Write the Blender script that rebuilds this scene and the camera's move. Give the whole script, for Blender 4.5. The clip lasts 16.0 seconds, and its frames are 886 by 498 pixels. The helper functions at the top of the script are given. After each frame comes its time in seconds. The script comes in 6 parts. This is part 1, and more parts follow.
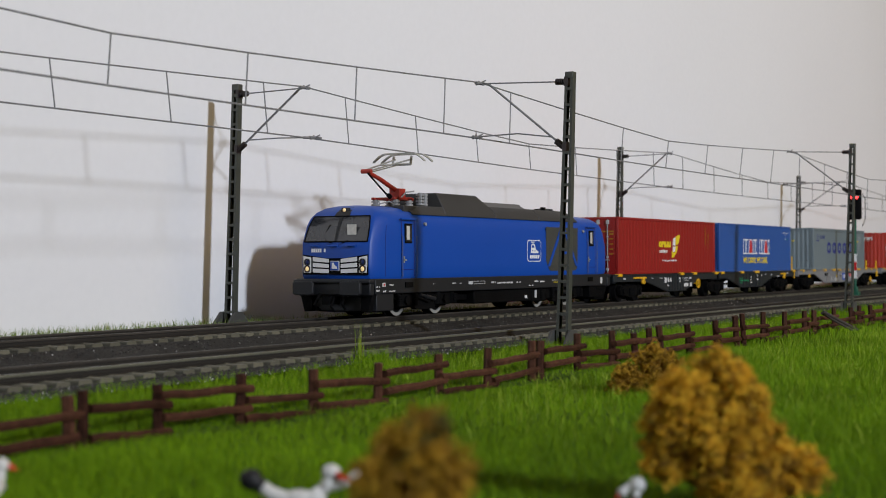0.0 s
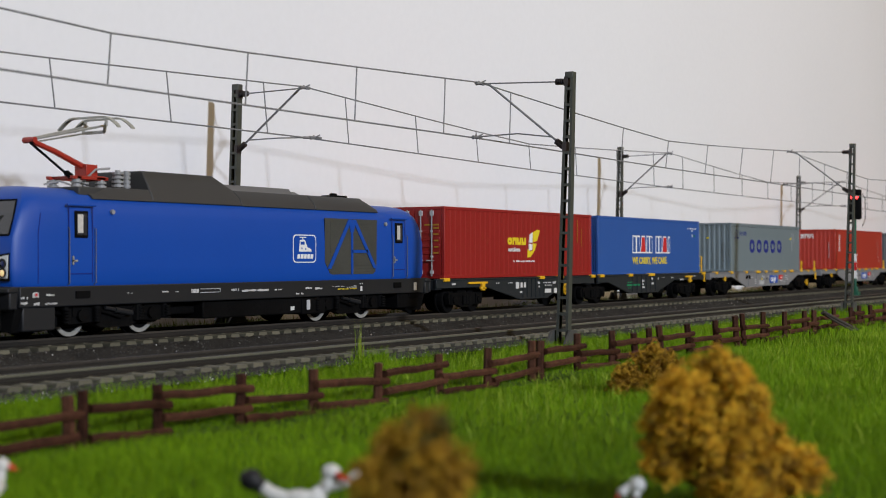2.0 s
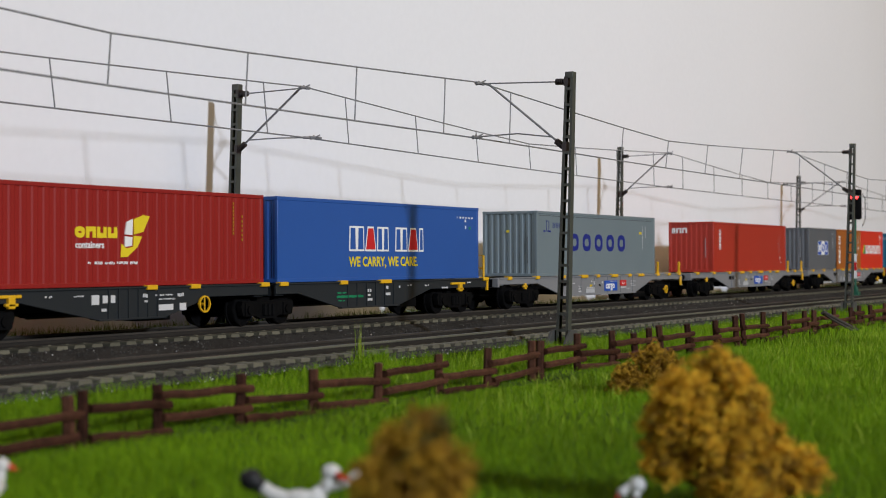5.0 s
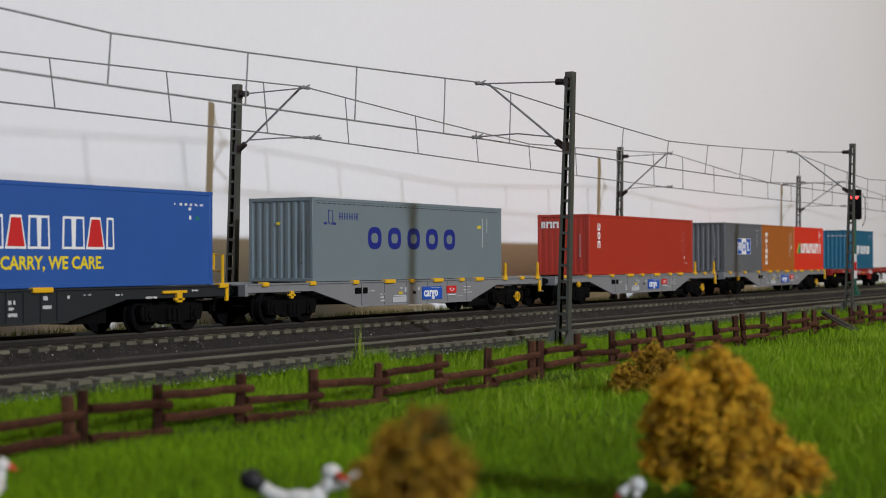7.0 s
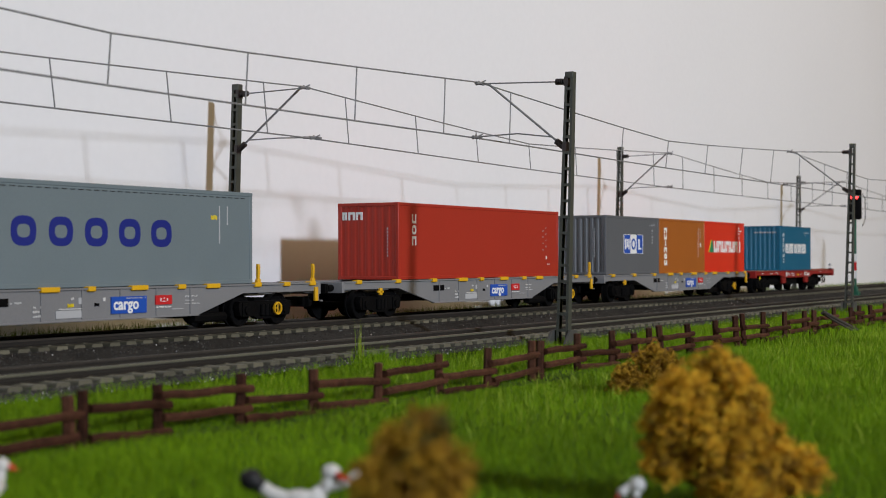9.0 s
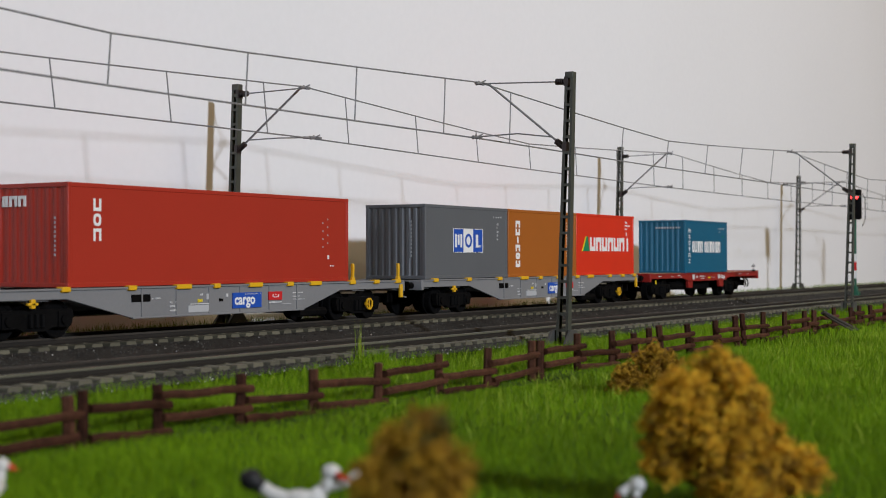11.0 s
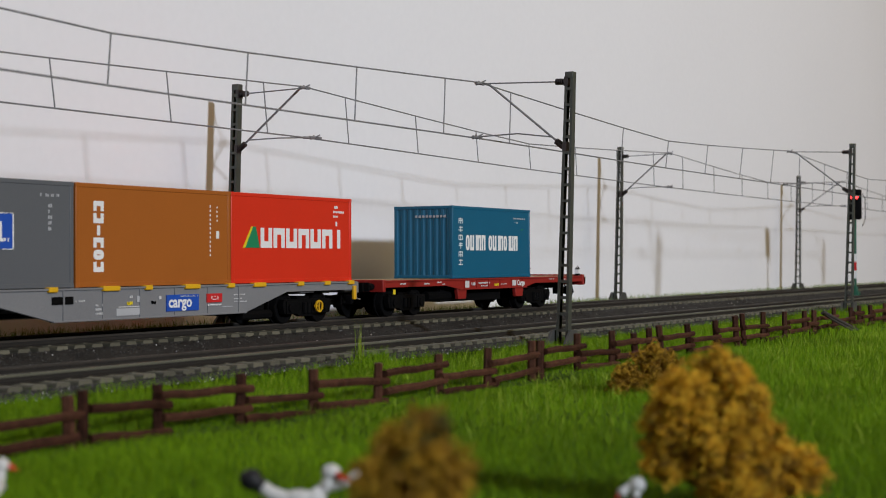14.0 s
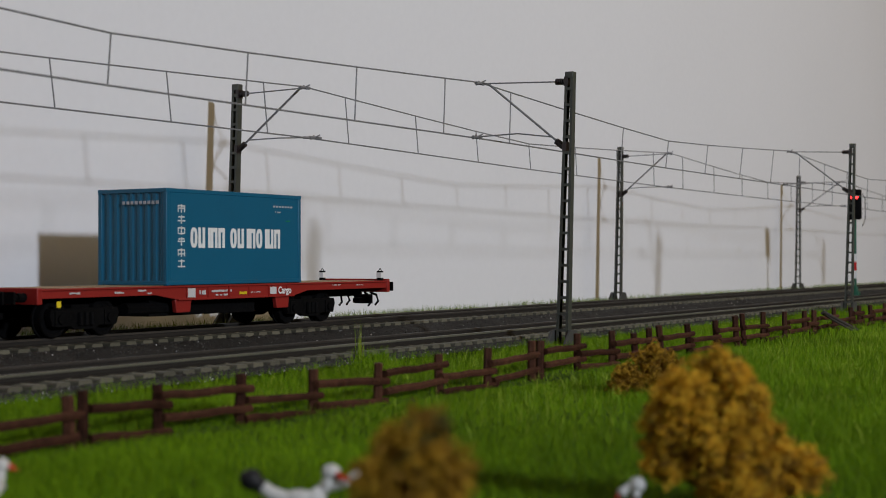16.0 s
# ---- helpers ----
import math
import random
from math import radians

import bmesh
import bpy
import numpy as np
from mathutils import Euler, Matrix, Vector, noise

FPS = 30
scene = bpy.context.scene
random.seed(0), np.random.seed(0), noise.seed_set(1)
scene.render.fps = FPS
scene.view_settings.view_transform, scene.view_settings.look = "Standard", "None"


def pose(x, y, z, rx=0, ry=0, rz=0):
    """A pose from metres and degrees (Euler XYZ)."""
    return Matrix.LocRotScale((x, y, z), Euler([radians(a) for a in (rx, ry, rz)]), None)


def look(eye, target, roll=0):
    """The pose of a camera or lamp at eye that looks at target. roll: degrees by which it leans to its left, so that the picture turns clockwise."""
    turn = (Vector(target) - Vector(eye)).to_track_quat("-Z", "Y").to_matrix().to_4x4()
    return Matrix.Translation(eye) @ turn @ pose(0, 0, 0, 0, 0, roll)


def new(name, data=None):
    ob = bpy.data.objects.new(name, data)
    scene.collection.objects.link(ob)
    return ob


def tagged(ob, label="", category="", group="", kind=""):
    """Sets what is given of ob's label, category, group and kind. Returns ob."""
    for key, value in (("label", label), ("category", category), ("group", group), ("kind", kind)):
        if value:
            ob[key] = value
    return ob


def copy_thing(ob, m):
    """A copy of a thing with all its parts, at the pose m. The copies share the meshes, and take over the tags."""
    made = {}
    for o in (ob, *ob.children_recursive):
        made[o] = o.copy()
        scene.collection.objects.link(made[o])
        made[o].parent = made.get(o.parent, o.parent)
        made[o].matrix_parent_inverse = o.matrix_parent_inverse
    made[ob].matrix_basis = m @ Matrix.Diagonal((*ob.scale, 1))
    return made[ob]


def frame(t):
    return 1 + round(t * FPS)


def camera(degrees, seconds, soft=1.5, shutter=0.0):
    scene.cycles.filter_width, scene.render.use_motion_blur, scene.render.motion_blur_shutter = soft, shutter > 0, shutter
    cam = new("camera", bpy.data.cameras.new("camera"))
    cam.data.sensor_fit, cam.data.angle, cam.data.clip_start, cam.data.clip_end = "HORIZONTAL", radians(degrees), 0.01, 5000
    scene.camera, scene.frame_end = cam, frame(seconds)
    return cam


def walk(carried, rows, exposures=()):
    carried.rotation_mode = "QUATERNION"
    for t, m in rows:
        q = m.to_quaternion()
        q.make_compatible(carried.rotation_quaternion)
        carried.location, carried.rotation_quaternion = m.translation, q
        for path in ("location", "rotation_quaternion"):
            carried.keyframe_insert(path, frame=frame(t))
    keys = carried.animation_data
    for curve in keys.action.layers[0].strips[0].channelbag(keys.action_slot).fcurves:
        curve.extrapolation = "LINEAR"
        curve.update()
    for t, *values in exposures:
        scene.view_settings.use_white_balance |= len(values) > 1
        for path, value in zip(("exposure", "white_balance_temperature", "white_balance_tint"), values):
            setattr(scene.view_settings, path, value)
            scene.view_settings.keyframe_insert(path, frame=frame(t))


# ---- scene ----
# A model railway layout at 1:87, built in true size. Lengths below are in millimetres (MM) unless they are poses in metres.
MM = 0.001

# ---- camera ----
cam = camera(33.6, 16.0, soft=1.0)
cam.data.dof.use_dof = True
cam.data.dof.focus_distance = 0.55
cam.data.dof.aperture_fstop = 46.0
EYE = (0.0, -0.31195, 0.02142)
YAW, PITCH, ROLL = 59.677, 0.448, 0.168
CAM_POSE = pose(*EYE, 90 + PITCH, 0, -YAW) @ pose(0, 0, 0, 0, 0, -ROLL)
walk(cam, [(0.0, CAM_POSE), (16.0, CAM_POSE)], exposures=[(0.0, -0.19), (0.5, -0.19), (1.5, -0.08), (2.0, -0.05), (3.5, -0.04), (6.5, -0.12), (9.0, -0.14), (12.5, -0.17), (14.5, -0.33), (15.0, -0.43), (16.0, -0.62)])

# ---- light ----
world = bpy.data.worlds.new("room_world")
scene.world = world
world.use_nodes = True
world.node_tree.nodes["Background"].inputs[0].default_value = (0.5, 0.45, 0.4, 1)
world.node_tree.nodes["Background"].inputs[1].default_value = 0.05


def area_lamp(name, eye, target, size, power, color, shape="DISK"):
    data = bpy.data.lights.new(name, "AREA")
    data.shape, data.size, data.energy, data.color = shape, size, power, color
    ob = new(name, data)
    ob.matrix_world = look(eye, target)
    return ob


# the studio lamp that throws the shadows on the wall
STUDIO = area_lamp("studio_lamp", (-0.358, -2.018, 0.696), (1.35, 0.0, 0.22), 0.14, 22.3, (0.835, 0.905, 1.045))
STUDIO.data.spread = radians(120)
# unseen broad fill for the room's warm light, placed and sized to balance tones
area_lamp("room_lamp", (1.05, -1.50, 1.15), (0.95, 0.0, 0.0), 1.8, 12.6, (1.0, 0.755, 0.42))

# ---- materials ----


def node(tree, kind, **sockets):
    n = tree.nodes.new(kind)
    for key, value in sockets.items():
        n.inputs[key.replace("_", " ")].default_value = value
    return n


def material(name, color, rough=0.5, metal=0.0, var=0.12, grain=900.0, patch=60.0, bump=0.05, spec=0.5, emit=0.0, per="", warm=None):
    """A surface with variation at two scales (sizes per metre) and fine relief. per: 'object' or 'island' shifts the tone piece by piece, towards warm."""
    m = bpy.data.materials.new(name)
    m.use_nodes = True
    t = m.node_tree
    p = t.nodes["Principled BSDF"]
    co = t.nodes.new("ShaderNodeTexCoord")
    fine = node(t, "ShaderNodeTexNoise", Scale=grain, Detail=4.0)
    big = node(t, "ShaderNodeTexNoise", Scale=patch, Detail=3.0)
    for n in (fine, big):
        t.links.new(co.outputs["Object"], n.inputs["Vector"])
    add = t.nodes.new("ShaderNodeMath")
    add.operation = "ADD"
    t.links.new(fine.outputs["Fac"], add.inputs[0])
    t.links.new(big.outputs["Fac"], add.inputs[1])
    ramp = t.nodes.new("ShaderNodeMapRange")
    ramp.inputs["From Min"].default_value, ramp.inputs["From Max"].default_value = 0.6, 1.4
    ramp.inputs["To Min"].default_value, ramp.inputs["To Max"].default_value = 1 - var, 1 + var
    t.links.new(add.outputs[0], ramp.inputs["Value"])
    base = t.nodes.new("ShaderNodeRGB")
    base.outputs[0].default_value = (*color, 1)
    source = base.outputs[0]
    if per:
        other = t.nodes.new("ShaderNodeRGB")
        other.outputs[0].default_value = (*(warm or color), 1)
        if per == "object":
            r = t.nodes.new("ShaderNodeObjectInfo").outputs["Random"]
        else:
            r = t.nodes.new("ShaderNodeNewGeometry").outputs["Random Per Island"]
        mix = t.nodes.new("ShaderNodeMix")
        mix.data_type = "RGBA"
        t.links.new(r, mix.inputs[0])
        t.links.new(base.outputs[0], mix.inputs[6])
        t.links.new(other.outputs[0], mix.inputs[7])
        source = mix.outputs[2]
    scale = t.nodes.new("ShaderNodeVectorMath")
    scale.operation = "SCALE"
    t.links.new(source, scale.inputs[0])
    t.links.new(ramp.outputs[0], scale.inputs["Scale"])
    t.links.new(scale.outputs[0], p.inputs["Base Color"])
    p.inputs["Roughness"].default_value, p.inputs["Metallic"].default_value = rough, metal
    p.inputs["Specular IOR Level"].default_value = spec
    if bump:
        b = t.nodes.new("ShaderNodeBump")
        b.inputs["Strength"].default_value, b.inputs["Distance"].default_value = bump, 0.0004
        t.links.new(fine.outputs["Fac"], b.inputs["Height"])
        t.links.new(b.outputs[0], p.inputs["Normal"])
    if emit:
        p.inputs["Emission Color"].default_value, p.inputs["Emission Strength"].default_value = (*color, 1), emit
    return m


def plastic(name, color, rough=0.42, var=0.06):
    return material(name, color, rough, var=var, grain=2500, patch=40, bump=0.03, spec=0.4)


M_WALL = material("white_wall_paint", (0.80, 0.80, 0.81), 0.9, var=0.02, grain=300, patch=6, bump=0.05, spec=0.2)
M_ROOM = material("room_paint", (0.30, 0.23, 0.17), 0.9, var=0.03, grain=40, patch=2, spec=0.2)
M_FLOOR = material("room_floor_wood", (0.30, 0.20, 0.12), 0.5, var=0.2, grain=30, patch=3)
M_GROUND = material("scatter_ground", (0.028, 0.052, 0.006), 0.95, var=0.35, grain=1200, patch=70, bump=0.6, spec=0.1)
M_BED = material("ballast_grey", (0.036, 0.034, 0.031), 0.9, var=0.5, grain=1700, patch=90, bump=0.9, spec=0.1)
M_STONE = material("ballast_stone", (0.022, 0.021, 0.019), 0.8, var=0.3, bump=0.2, spec=0.2, per="island", warm=(0.085, 0.081, 0.073))
M_GLINT = material("pale_chippings", (0.42, 0.40, 0.38), 0.5, var=0.3, bump=0.1, per="island", warm=(0.7, 0.68, 0.66))
M_SLEEPER = material("sleeper_plastic", (0.078, 0.074, 0.052), 0.65, var=0.3, grain=1800, bump=0.3, per="object", warm=(0.140, 0.132, 0.092))
M_RAIL = material("rail_steel", (0.012, 0.010, 0.008), 0.65, 0.05, var=0.25, grain=900, bump=0.15)
M_RAILTOP = material("pale_rail_head", (0.15, 0.15, 0.112), 0.38, 0.3, var=0.2, grain=900, bump=0.05)
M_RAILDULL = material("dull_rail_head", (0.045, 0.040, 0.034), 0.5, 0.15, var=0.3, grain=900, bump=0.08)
M_GRASS = material("grass_fibre", (0.076, 0.172, 0.003), 0.75, var=0.45, grain=400, patch=20, bump=0, spec=0.12, per="island", warm=(0.185, 0.305, 0.005))
M_YELLOWGRASS = material("yellow_grass_fibre", (0.16, 0.30, 0.010), 0.6, var=0.2, bump=0, spec=0.25, per="island", warm=(0.34, 0.42, 0.035))
M_DRYGRASS = material("pale_grass_fibre", (0.10, 0.18, 0.02), 0.7, var=0.2, bump=0, per="island", warm=(0.26, 0.30, 0.10), spec=0.2)
M_FENCE = material("brown_fence_plastic", (0.038, 0.0145, 0.0082), 0.7, var=0.6, grain=700, patch=120, bump=0.7, spec=0.12, per="object", warm=(0.082, 0.034, 0.019))
M_TIMBER = material("grey_weathered_timber", (0.045, 0.036, 0.029), 0.8, var=0.3, bump=0.4)
M_BUSH = material("ochre_lichen", (0.57, 0.265, 0.012), 0.85, var=0.35, grain=900, patch=130, bump=0.3, spec=0.15, per="island", warm=(0.84, 0.53, 0.045))
M_BUSHOLIVE = material("olive_lichen", (0.30, 0.18, 0.016), 0.85, var=0.4, grain=900, patch=160, bump=0.3, spec=0.15, per="island", warm=(0.56, 0.31, 0.028))
M_BUSHGREEN = material("dark_green_lichen", (0.035, 0.055, 0.02), 0.9, var=0.4, bump=0.3, spec=0.1, per="island", warm=(0.08, 0.09, 0.03))
M_BUSHDARK = material("inner_shade_lichen", (0.26, 0.125, 0.010), 0.9, var=0.4, bump=0.3, spec=0.1, per="island", warm=(0.25, 0.15, 0.03))
M_MAST = material("mast_olive_grey", (0.050, 0.054, 0.043), 0.45, var=0.15, grain=1200, bump=0.08)
M_FOOT = material("mast_foot_dark", (0.05, 0.05, 0.045), 0.7, var=0.2)
M_WIRE = material("wire_grey_steel", (0.21, 0.21, 0.21), 0.65, 0.2, var=0.1, bump=0)
M_INSUL = material("insulator_brown", (0.022, 0.014, 0.013), 0.3, var=0.1, bump=0)
M_BLUE = plastic("loco_blue_paint", (0.003, 0.061, 0.36), 0.46)
M_ROOF = plastic("roof_dark_grey", (0.040, 0.040, 0.040), 0.55)
M_ROOF2 = plastic("roof_mid_grey", (0.13, 0.13, 0.13), 0.55)
M_FRAME = plastic("underframe_charcoal", (0.0115, 0.0125, 0.0145), 0.55, 0.15)
M_BLACK = material("running_gear_black", (0.0040, 0.0040, 0.0042), 0.65, var=0.5, grain=900, bump=0.3, spec=0.05)
M_RED_ARM = plastic("pantograph_red", (0.36, 0.030, 0.018), 0.4)
M_STEEL = material("bright_steel", (0.42, 0.42, 0.39), 0.4, 0.4, var=0.1, bump=0.03)
M_STRIP = material("pantograph_strip", (0.42, 0.42, 0.36), 0.45, 0.3, var=0.15)
M_SILVER = plastic("silver_grey_insulator", (0.30, 0.30, 0.30), 0.4)
M_GLASS = material("cab_glass_smoke", (0.026, 0.028, 0.032), 0.08, var=0.3, grain=90, patch=60, bump=0, spec=0.9)
M_PALEPANE = material("pale_pane_patch", (0.55, 0.53, 0.48), 0.4, var=0.2, bump=0)
M_WHITE = plastic("white_print", (0.78, 0.78, 0.76), 0.5, 0.04)
M_PALE = plastic("pale_grey_print", (0.58, 0.58, 0.57), 0.6, 0.1)
M_DIM = plastic("grey_print", (0.42, 0.43, 0.44), 0.6, 0.1)
M_LAMP = material("warm_headlamp", (1.0, 0.72, 0.35), 0.3, emit=0.45, bump=0)
M_LENS = material("blue_lens", (0.02, 0.03, 0.10), 0.1, bump=0)
M_REDLIGHT = material("red_signal_light", (1.0, 0.03, 0.03), 0.3, emit=7.0, bump=0)
M_MESH = material("grille_grey", (0.050, 0.051, 0.044), 0.6, var=0.25, grain=1500, patch=70, bump=0.1)
M_CARU = plastic("container_oxide_red", (0.27, 0.013, 0.011), 0.45)
M_WAN = plastic("container_mid_blue", (0.022, 0.088, 0.32), 0.45)
M_COSCO = plastic("container_blue_grey", (0.152, 0.193, 0.208), 0.5)
M_TEX = plastic("container_rust_red", (0.38, 0.028, 0.014), 0.45)
M_MOL = plastic("container_slate_grey", (0.105, 0.112, 0.120), 0.5)
M_TRITON = plastic("container_brown_orange", (0.36, 0.105, 0.014), 0.45)
M_HYUN = plastic("container_bright_red", (0.66, 0.030, 0.010), 0.4)
M_CHINA = plastic("container_teal", (0.003, 0.105, 0.19), 0.45)
M_WAGON = plastic("wagon_silver_grey", (0.20, 0.203, 0.208), 0.45, 0.1)
M_WAGDARK = plastic("wagon_anthracite", (0.015, 0.019, 0.022), 0.5, 0.12)
M_WAGRED = plastic("wagon_red_brown", (0.27, 0.016, 0.012), 0.5, 0.15)
M_YELLOW = plastic("yellow_fitting", (0.72, 0.40, 0.012), 0.45)
M_NAVY = plastic("navy_print", (0.010, 0.020, 0.19), 0.5)
M_LOGOBLUE = plastic("panel_blue_print", (0.012, 0.075, 0.40), 0.5)
M_REDPRINT = plastic("red_print", (0.55, 0.018, 0.020), 0.5)
M_YPRINT = plastic("yellow_print", (0.75, 0.58, 0.02), 0.5)
M_GOLD = plastic("dull_gold_print", (0.40, 0.20, 0.015), 0.5)
M_GPRINT = plastic("green_print", (0.012, 0.22, 0.09), 0.5)
M_PLANK = plastic("deck_tan_plank", (0.35, 0.24, 0.13), 0.7, 0.2)
M_BIRD = plastic("bird_white", (0.62, 0.61, 0.58), 0.5)
M_BIRDDARK = plastic("bird_black", (0.008, 0.008, 0.009), 0.6)
M_BIRDRED = plastic("bird_red", (0.62, 0.05, 0.02), 0.45)
M_SIGGREEN = plastic("signal_green_post", (0.015, 0.095, 0.055), 0.5)

# ---- mesh helpers ----


class Build:
    """Collects vertices (mm) and faces of one mesh."""

    def __init__(self):
        self.v, self.f = [], []

    def add(self, verts, faces):
        n = len(self.v)
        self.v += [tuple(p) for p in verts]
        self.f += [tuple(n + i for i in face) for face in faces]
        return self

    def box(self, x0, x1, y0, y1, z0, z1):
        return self.add([(x, y, z) for z in (z0, z1) for x, y in ((x0, y0), (x1, y0), (x1, y1), (x0, y1))],
                        [(0, 3, 2, 1), (4, 5, 6, 7), (0, 1, 5, 4), (1, 2, 6, 5), (2, 3, 7, 6), (3, 0, 4, 7)])

    def prism(self, outline, axis, a, b):
        """An outline of pairs pushed along axis from a to b. Pairs are (x, z) for 'y', (y, z) for 'x', (x, y) for 'z'."""
        def at(p, d):
            return (p[0], d, p[1]) if axis == "y" else (d, p[0], p[1]) if axis == "x" else (p[0], p[1], d)
        n = len(outline)
        return self.add([at(p, a) for p in outline] + [at(p, b) for p in outline],
                        [tuple(range(n)), tuple(range(2 * n - 1, n - 1, -1))] + [(i, n + i, n + (i + 1) % n, (i + 1) % n) for i in range(n)])

    def tube(self, path, r, sides=6, r1=None):
        """A round bar along a path of points; r1 is the radius at its end."""
        path = [Vector(p) for p in path]
        rings = []
        for i, p in enumerate(path):
            d = (path[min(i + 1, len(path) - 1)] - path[max(i - 1, 0)]).normalized()
            side = d.cross(Vector((0.13, 0.21, 0.97)) if abs(d.z) < 0.9 else Vector((0, 1, 0))).normalized()
            up = side.cross(d)
            rad = r if r1 is None else r + (r1 - r) * i / max(1, len(path) - 1)
            rings.append([p + (side * math.cos(k * math.tau / sides) + up * math.sin(k * math.tau / sides)) * rad for k in range(sides)])
        faces = [tuple(range(sides))[::-1], tuple((len(path) - 1) * sides + k for k in range(sides))]
        for i in range(len(path) - 1):
            faces += [(i * sides + k, i * sides + (k + 1) % sides, (i + 1) * sides + (k + 1) % sides, (i + 1) * sides + k) for k in range(sides)]
        return self.add([p for ring in rings for p in ring], faces)

    def ring(self, center, axis, r_out, r_in, half, sides=20):
        """A flat ring round an axis ('x', 'y' or 'z')."""
        verts, faces = [], []
        for k in range(sides):
            c, s = math.cos(k * math.tau / sides), math.sin(k * math.tau / sides)
            for r, d in ((r_out, -half), (r_out, half), (r_in, half), (r_in, -half)):
                p = {"y": (r * c, d, r * s), "x": (d, r * c, r * s), "z": (r * c, r * s, d)}[axis]
                verts.append(tuple(a + b for a, b in zip(center, p)))
            n = (k + 1) % sides
            faces += [(4 * k + j, 4 * k + (j + 1) % 4, 4 * n + (j + 1) % 4, 4 * n + j) for j in range(4)]
        return self.add(verts, faces)

    def ball(self, center, r, rx=1.0, ry=1.0, rz=1.0, seg=8, rows=5):
        verts = [(center[0], center[1], center[2] - r * rz)]
        for i in range(1, rows):
            a = -math.pi / 2 + math.pi * i / rows
            verts += [(center[0] + rx * r * math.cos(a) * math.cos(k * math.tau / seg), center[1] + ry * r * math.cos(a) * math.sin(k * math.tau / seg),
                       center[2] + rz * r * math.sin(a)) for k in range(seg)]
        verts.append((center[0], center[1], center[2] + r * rz))
        faces = [(0, 1 + (k + 1) % seg, 1 + k) for k in range(seg)]
        for i in range(rows - 2):
            b = 1 + i * seg
            faces += [(b + k, b + (k + 1) % seg, b + seg + (k + 1) % seg, b + seg + k) for k in range(seg)]
        b, top = 1 + (rows - 2) * seg, len(verts) - 1
        faces += [(b + k, b + (k + 1) % seg, top) for k in range(seg)]
        return self.add(verts, faces)


def mesh_of(name, build, mat, smooth=False):
    me = bpy.data.meshes.new(name)
    me.from_pydata([(x * MM, y * MM, z * MM) for x, y, z in build.v], [], build.f)
    me.materials.append(mat)
    bm = bmesh.new()
    bm.from_mesh(me)
    bmesh.ops.recalc_face_normals(bm, faces=bm.faces)
    bm.to_mesh(me)
    bm.free()
    if smooth:
        me.polygons.foreach_set("use_smooth", [True] * len(me.polygons))
        me.set_sharp_from_angle(angle=radians(38))
    return me


def part(name, build, mat, parent, label="", bevel=0.0, smooth=False, kind=""):
    """One mesh under a thing or under a part."""
    ob = new(name, mesh_of(name, build, mat, smooth or bevel > 0))
    ob.parent = parent
    if bevel:
        mod = ob.modifiers.new("edge", "BEVEL")
        mod.width, mod.segments, mod.limit_method, mod.angle_limit = bevel * MM, 2, "ANGLE", radians(35)
    return tagged(ob, label, kind=kind)


def thing(name, x, y, z, label, category, group="", kind=""):
    """An empty at a thing's base, placed in mm."""
    ob = new(name)
    ob.empty_display_size = 0.01
    ob.matrix_basis = pose(x * MM, y * MM, z * MM)
    return tagged(ob, label, category, group, kind)


def single(name, build, mat, label, category="", kind="", smooth=False, group=""):
    return tagged(new(name, mesh_of(name, build, mat, smooth)), label, category, group, kind)


def words(body, size, mat, parent, at, facing="side", label="", squeeze=1.0, align="LEFT"):
    """Letters as a thin mesh on a side (seen from -y) or an end (seen from -x); size is the line height in mm."""
    cu = bpy.data.curves.new("lettering", "FONT")
    cu.body, cu.size, cu.extrude, cu.align_x, cu.resolution_u = body, size * MM, 0.00004, align, 2
    cu.offset = 0.026 * size * MM
    tmp = new("lettering", cu)
    bpy.context.view_layer.update()
    me = bpy.data.meshes.new_from_object(tmp.evaluated_get(bpy.context.evaluated_depsgraph_get()))
    bpy.data.objects.remove(tmp)
    turn = pose(0, 0, 0, 90, 0, 0) if facing == "side" else pose(0, 0, 0, 90, 0, -90)
    me.transform(Matrix.Translation([a * MM for a in at]) @ turn @ Matrix.Diagonal((squeeze, 1, 1, 1)))
    me.materials.clear()
    me.materials.append(mat)
    ob = new("lettering", me)
    ob.parent = parent
    return tagged(ob, label)


def smooth_step(a, b, x):
    t = np.clip((x - a) / (b - a), 0, 1)
    return t * t * (3 - 2 * t)

# ---- setting ----
WALL_Y, NEAR_Y, NEAR_Z = 54.3, -62.0, -3.0
X0, X1, Y0, TOP = -1150, 2450, -2450, 2350
single("wall_back", Build().box(X0, X1, WALL_Y, WALL_Y + 20, -1000, TOP), M_WALL, "smooth white painted wall behind the layout", kind="structure")
single("wall_front", Build().box(X0, X1, Y0 - 20, Y0, -1000, TOP), M_ROOM, "plain dim room wall", kind="structure")
single("wall_west", Build().box(X0 - 20, X0, Y0 - 20, WALL_Y + 20, -1000, TOP), M_ROOM, "plain dim room wall", kind="structure")
single("wall_east", Build().box(X1, X1 + 20, Y0 - 20, WALL_Y + 20, -1000, TOP), M_ROOM, "plain dim room wall", kind="structure")
single("ceiling", Build().box(X0 - 20, X1 + 20, Y0 - 20, WALL_Y + 20, TOP, TOP + 20), M_ROOM, "plain dim ceiling", kind="structure")
single("floor", Build().box(X0 - 20, X1 + 20, Y0 - 20, WALL_Y + 20, -1020, -1000), M_FLOOR, "brown wooden room floor", kind="structure")
